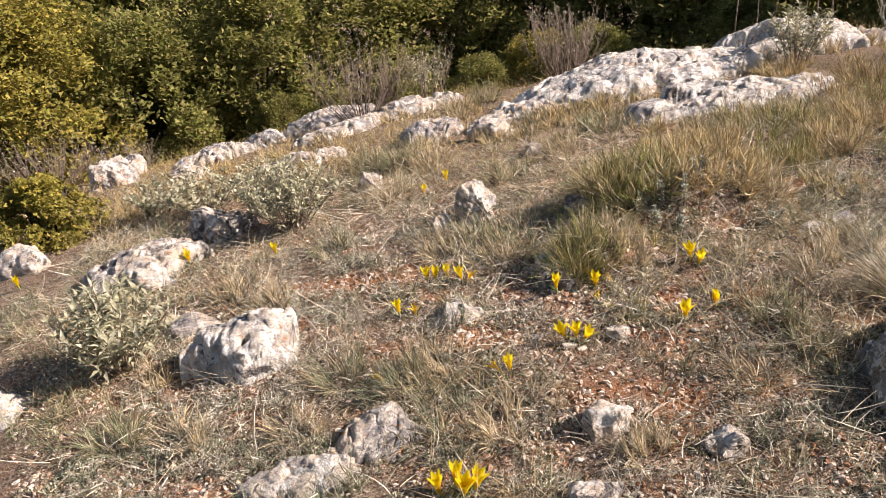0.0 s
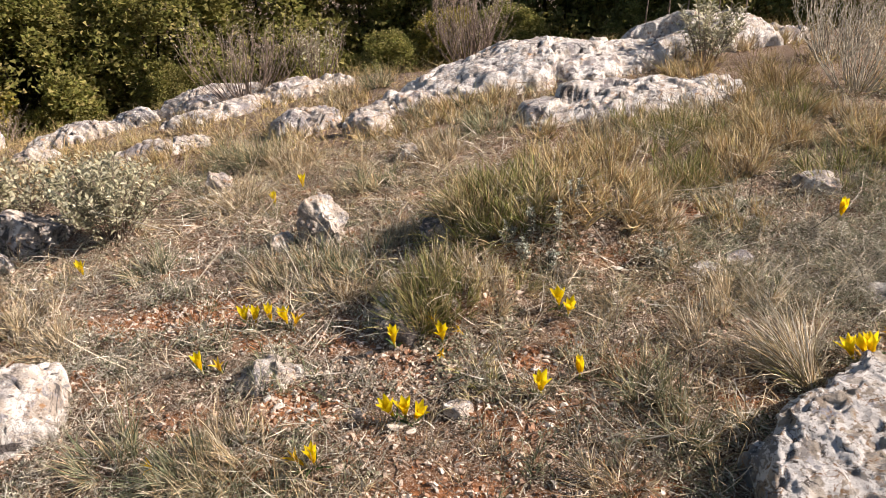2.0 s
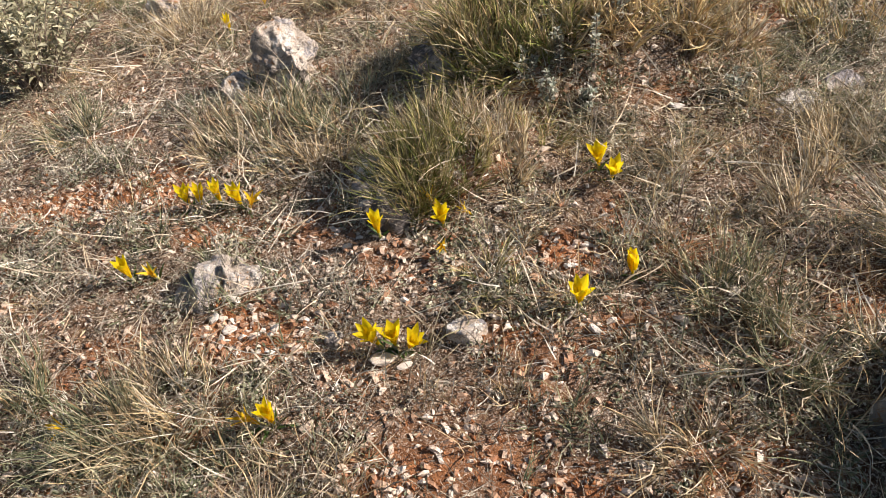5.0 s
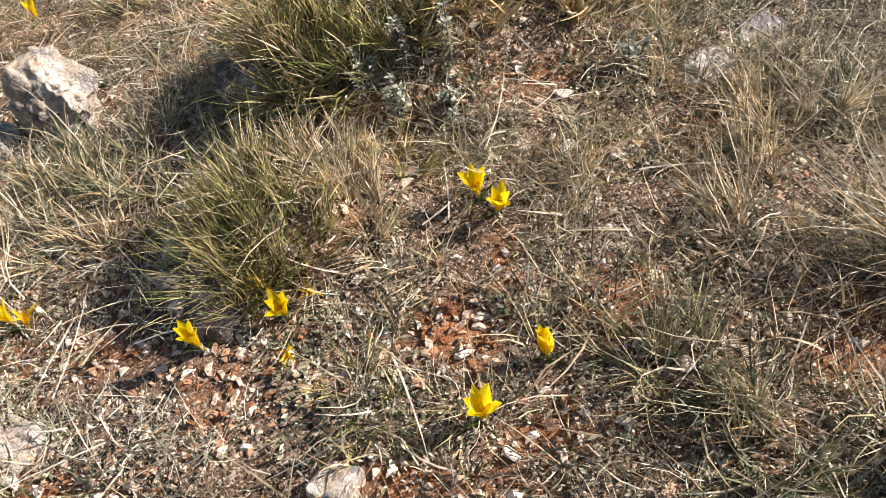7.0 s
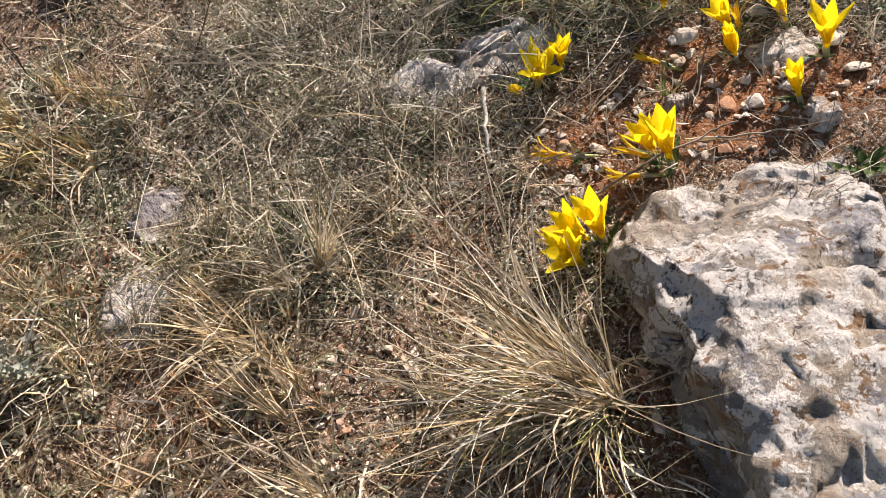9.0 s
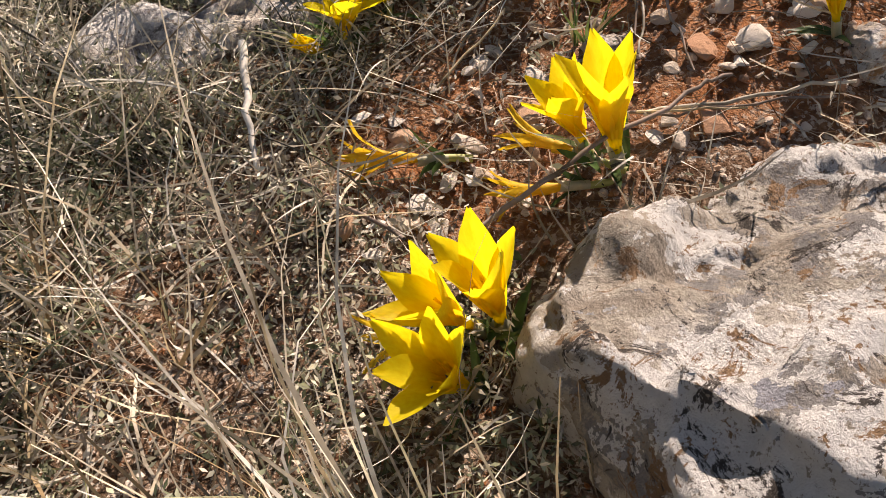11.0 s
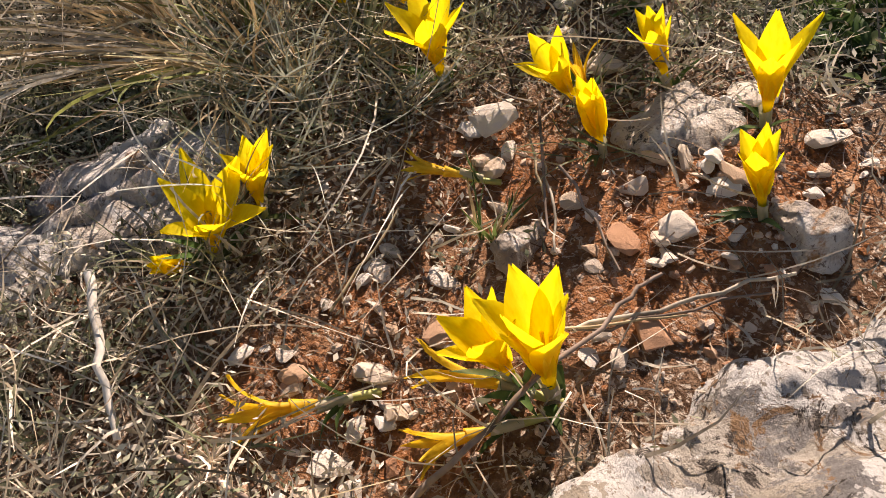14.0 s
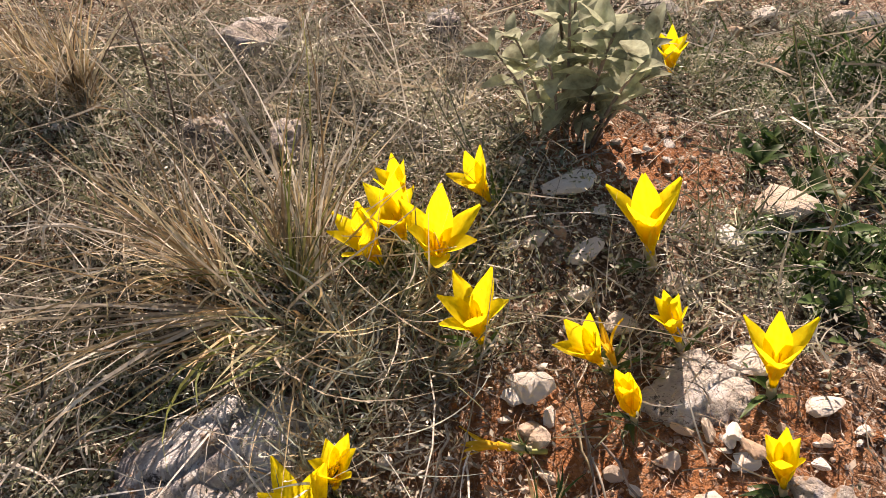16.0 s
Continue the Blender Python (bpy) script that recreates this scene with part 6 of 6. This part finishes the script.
stick("fallen_twig", [(1.735, 2.222, 0.166), (1.748, 2.170, 0.176), (1.765, 2.112, 0.184)], 0.0016, 0.0010, "long pale dry stem beside the boulder", bleached)
stick("fallen_twig", [(1.862, 2.236, 0.182), (1.825, 2.232, 0.180), (1.785, 2.230, 0.172)], 0.0010, 0.0007, "thin pale dry stem on red soil", bleached)
stick("fallen_twig", [(1.868, 2.330, 0.176), (1.82, 2.338, 0.160), (1.772, 2.348, 0.145)], 0.0010, 0.0007, "thin pale dry stem across the litter", bleached)


def umbel(x, y, h, k):
    """A dried flower head: thin rays on a short stem."""
    r = np.random.default_rng(k)
    ob = thing("dried_umbel", (x, y, float(ground_z(x, y))), "dried star-shaped seed head on a thin stem", "plant", "dried seed heads")
    part("stem", mesh_from("stem", *tubes([bezier([0, 0, -0.01], [0, 0.002, h * 0.5], [0.003, 0, h], 5)], [(0.0007, 0.0005)], 5), husk), ob)
    for j in range(11):
        a, t = j * 0.571 + r.uniform(-0.2, 0.2), r.uniform(0.6, 1.35)
        d = 0.009 * np.array([math.cos(a) * math.sin(t), math.sin(a) * math.sin(t), math.cos(t)])
        part("ray", mesh_from("ray", *tubes([bezier([0.003, 0, h], np.array([0.003, 0, h]) + d * 0.5 + [0, 0, 0.001], np.array([0.003, 0, h]) + d, 4)], [(0.0004, 0.0007)], 4), husk), ob)


for k, (x, y) in enumerate([(1.652, 2.392), (1.644, 2.375), (1.657, 2.386), (1.668, 2.402)]):
    umbel(x, y, 0.016 + 0.003 * k, 950 + k)
for p in ([(2.037, 2.466, 0.170), (2.058, 2.531, 0.278), (2.058, 2.593, 0.362)], [(2.177, 2.475, 0.178), (2.193, 2.520, 0.269), (2.195, 2.571, 0.338)], [(2.146, 2.449, 0.178), (2.158, 2.460, 0.268), (2.161, 2.482, 0.332)],
          [(2.162, 2.594, 0.168), (2.176, 2.622, 0.269), (2.176, 2.656, 0.344)], [(2.173, 2.408, 0.180), (2.189, 2.416, 0.267), (2.197, 2.436, 0.328)]):
    stick("dry_grass_stalk", p, 0.0012, 0.0006, "tall thin dry stem rising from the grass", bleached, "plant")
stalk(2.078, 2.512, 0.125, 40, 0.006)
stalk(2.12, 2.56, 0.15, 41, 0.006)
stalk_ob = thing("dry_branching_stalk", (2.006, 2.027, 0.185), "orange-brown dry stalk with forked top", "plant")
for a, d in (([(0, 0, 0), (0.010, -0.004, 0.03), (0.024, -0.013, 0.065)], (0.0018, 0.0013)), ([(0.024, -0.013, 0.065), (0.06, 0.022, 0.12), (0.116, 0.023, 0.175)], (0.0012, 0.0006)), ([(0.024, -0.013, 0.065), (0.022, -0.02, 0.09), (0.020, -0.027, 0.115)], (0.0011, 0.0007))):
    part("stem", mesh_from("stem", *tubes([bezier(*a, 7)], [d], 5), tan_grass), stalk_ob)


def herb(x, y, n, size, k, label, material):
    """A low rosette of leaves."""
    size *= 1.05
    r = np.random.default_rng(k)
    ob = thing("green_herb", (x, y, float(ground_z(x, y))), label, "plant", "low green herbs")
    shape = leaf_data("leaf", 1.0, 0.42, 0.35, material)
    for j in range(n):
        q = part("leaf", shape, ob)
        s = size * r.uniform(0.6, 1.15)
        q.matrix_basis = pose(r.normal(0, 0.006), r.normal(0, 0.006), r.uniform(0.0, 0.012), 0, 0, j * 137.5 + r.uniform(-20, 20)) @ pose(0, 0, 0, r.uniform(15, 60), 0, 0) @ Matrix.Scale(s, 4)


# Real herbs, with more added: their dark leaves partly stand in for shade.
for k, (x, y, n, s) in enumerate([(2.068, 2.031, 9, 0.035), (1.963, 2.034, 10, 0.03), (1.995, 2.07, 8, 0.022), (2.053, 1.991, 9, 0.035), (2.0, 2.04, 8, 0.028), (2.159, 1.968, 9, 0.035), (1.633, 2.292, 9, 0.026), (1.735, 2.045, 10, 0.03), (2.02, 2.00, 9, 0.03), (1.93, 2.02, 8, 0.024), (2.10, 2.00, 10, 0.035), (2.12, 1.94, 10, 0.035), (2.04, 1.95, 9, 0.03), (1.99, 1.98, 9, 0.028), (2.07, 1.90, 10, 0.034), (2.17, 1.90, 10, 0.036), (2.00, 1.92, 9, 0.03), (2.20, 2.00, 9, 0.03), (2.15, 2.03, 9, 0.03), (2.25, 1.95, 10, 0.034), (2.05, 2.06, 8, 0.024), (1.96, 1.96, 9, 0.03)]):
    herb(x, y, n, s, 700 + k, "low herb with dark green oval leaves", dark_leaf)
tussock("green_sprig", 1.811, 2.265, 44, 0.06, 0.008, "short sprig of fresh green leaves", dark_leaf, 220, (0, 0.0), (0.2, 0.9), 0.3)
tussock("green_sprig", 1.929, 2.626, 60, 0.06, 0.02, "short sprig of fresh green leaves", dark_leaf, 221, (0, 0.0), (0.2, 0.9), 0.3)

# Dark leaf cover, added partly to give this patch the tone of shade.
cover("green_herb_leaves", dark_leaf, scatter(800, 1.98, 2.5, 1.76, 2.06, rng, lambda x, y: patchy(x, y, 37, 6, 20)), rng,
      (0.015, 0.045), (0.003, 0.007), (0.8, 0.4), (0.5, 0.4), 0.004, 3, "low dark green herb leaves among grey thyme", 0.6, 7)
rootlet = make_blades("brown_rootlet", ((0.0, (0.16, 0.08, 0.045)), (0.5, (0.38, 0.24, 0.15)), (1.0, (0.64, 0.50, 0.37))), 0.85, 0.0)
cover("rootlets", rootlet, scatter(42000, 1.5, 2.6, 1.9, 2.7, rng, lambda x, y: (0.2 + 0.5 * bare(x, y)) * gaps(x, y, 71)), rng,
      (0.008, 0.04), (0.0004, 0.0010), (1.45, 0.12), (0.05, 0.2), 0.003, 4, "fine brown rootlets and plant litter on the soil", 1.4)
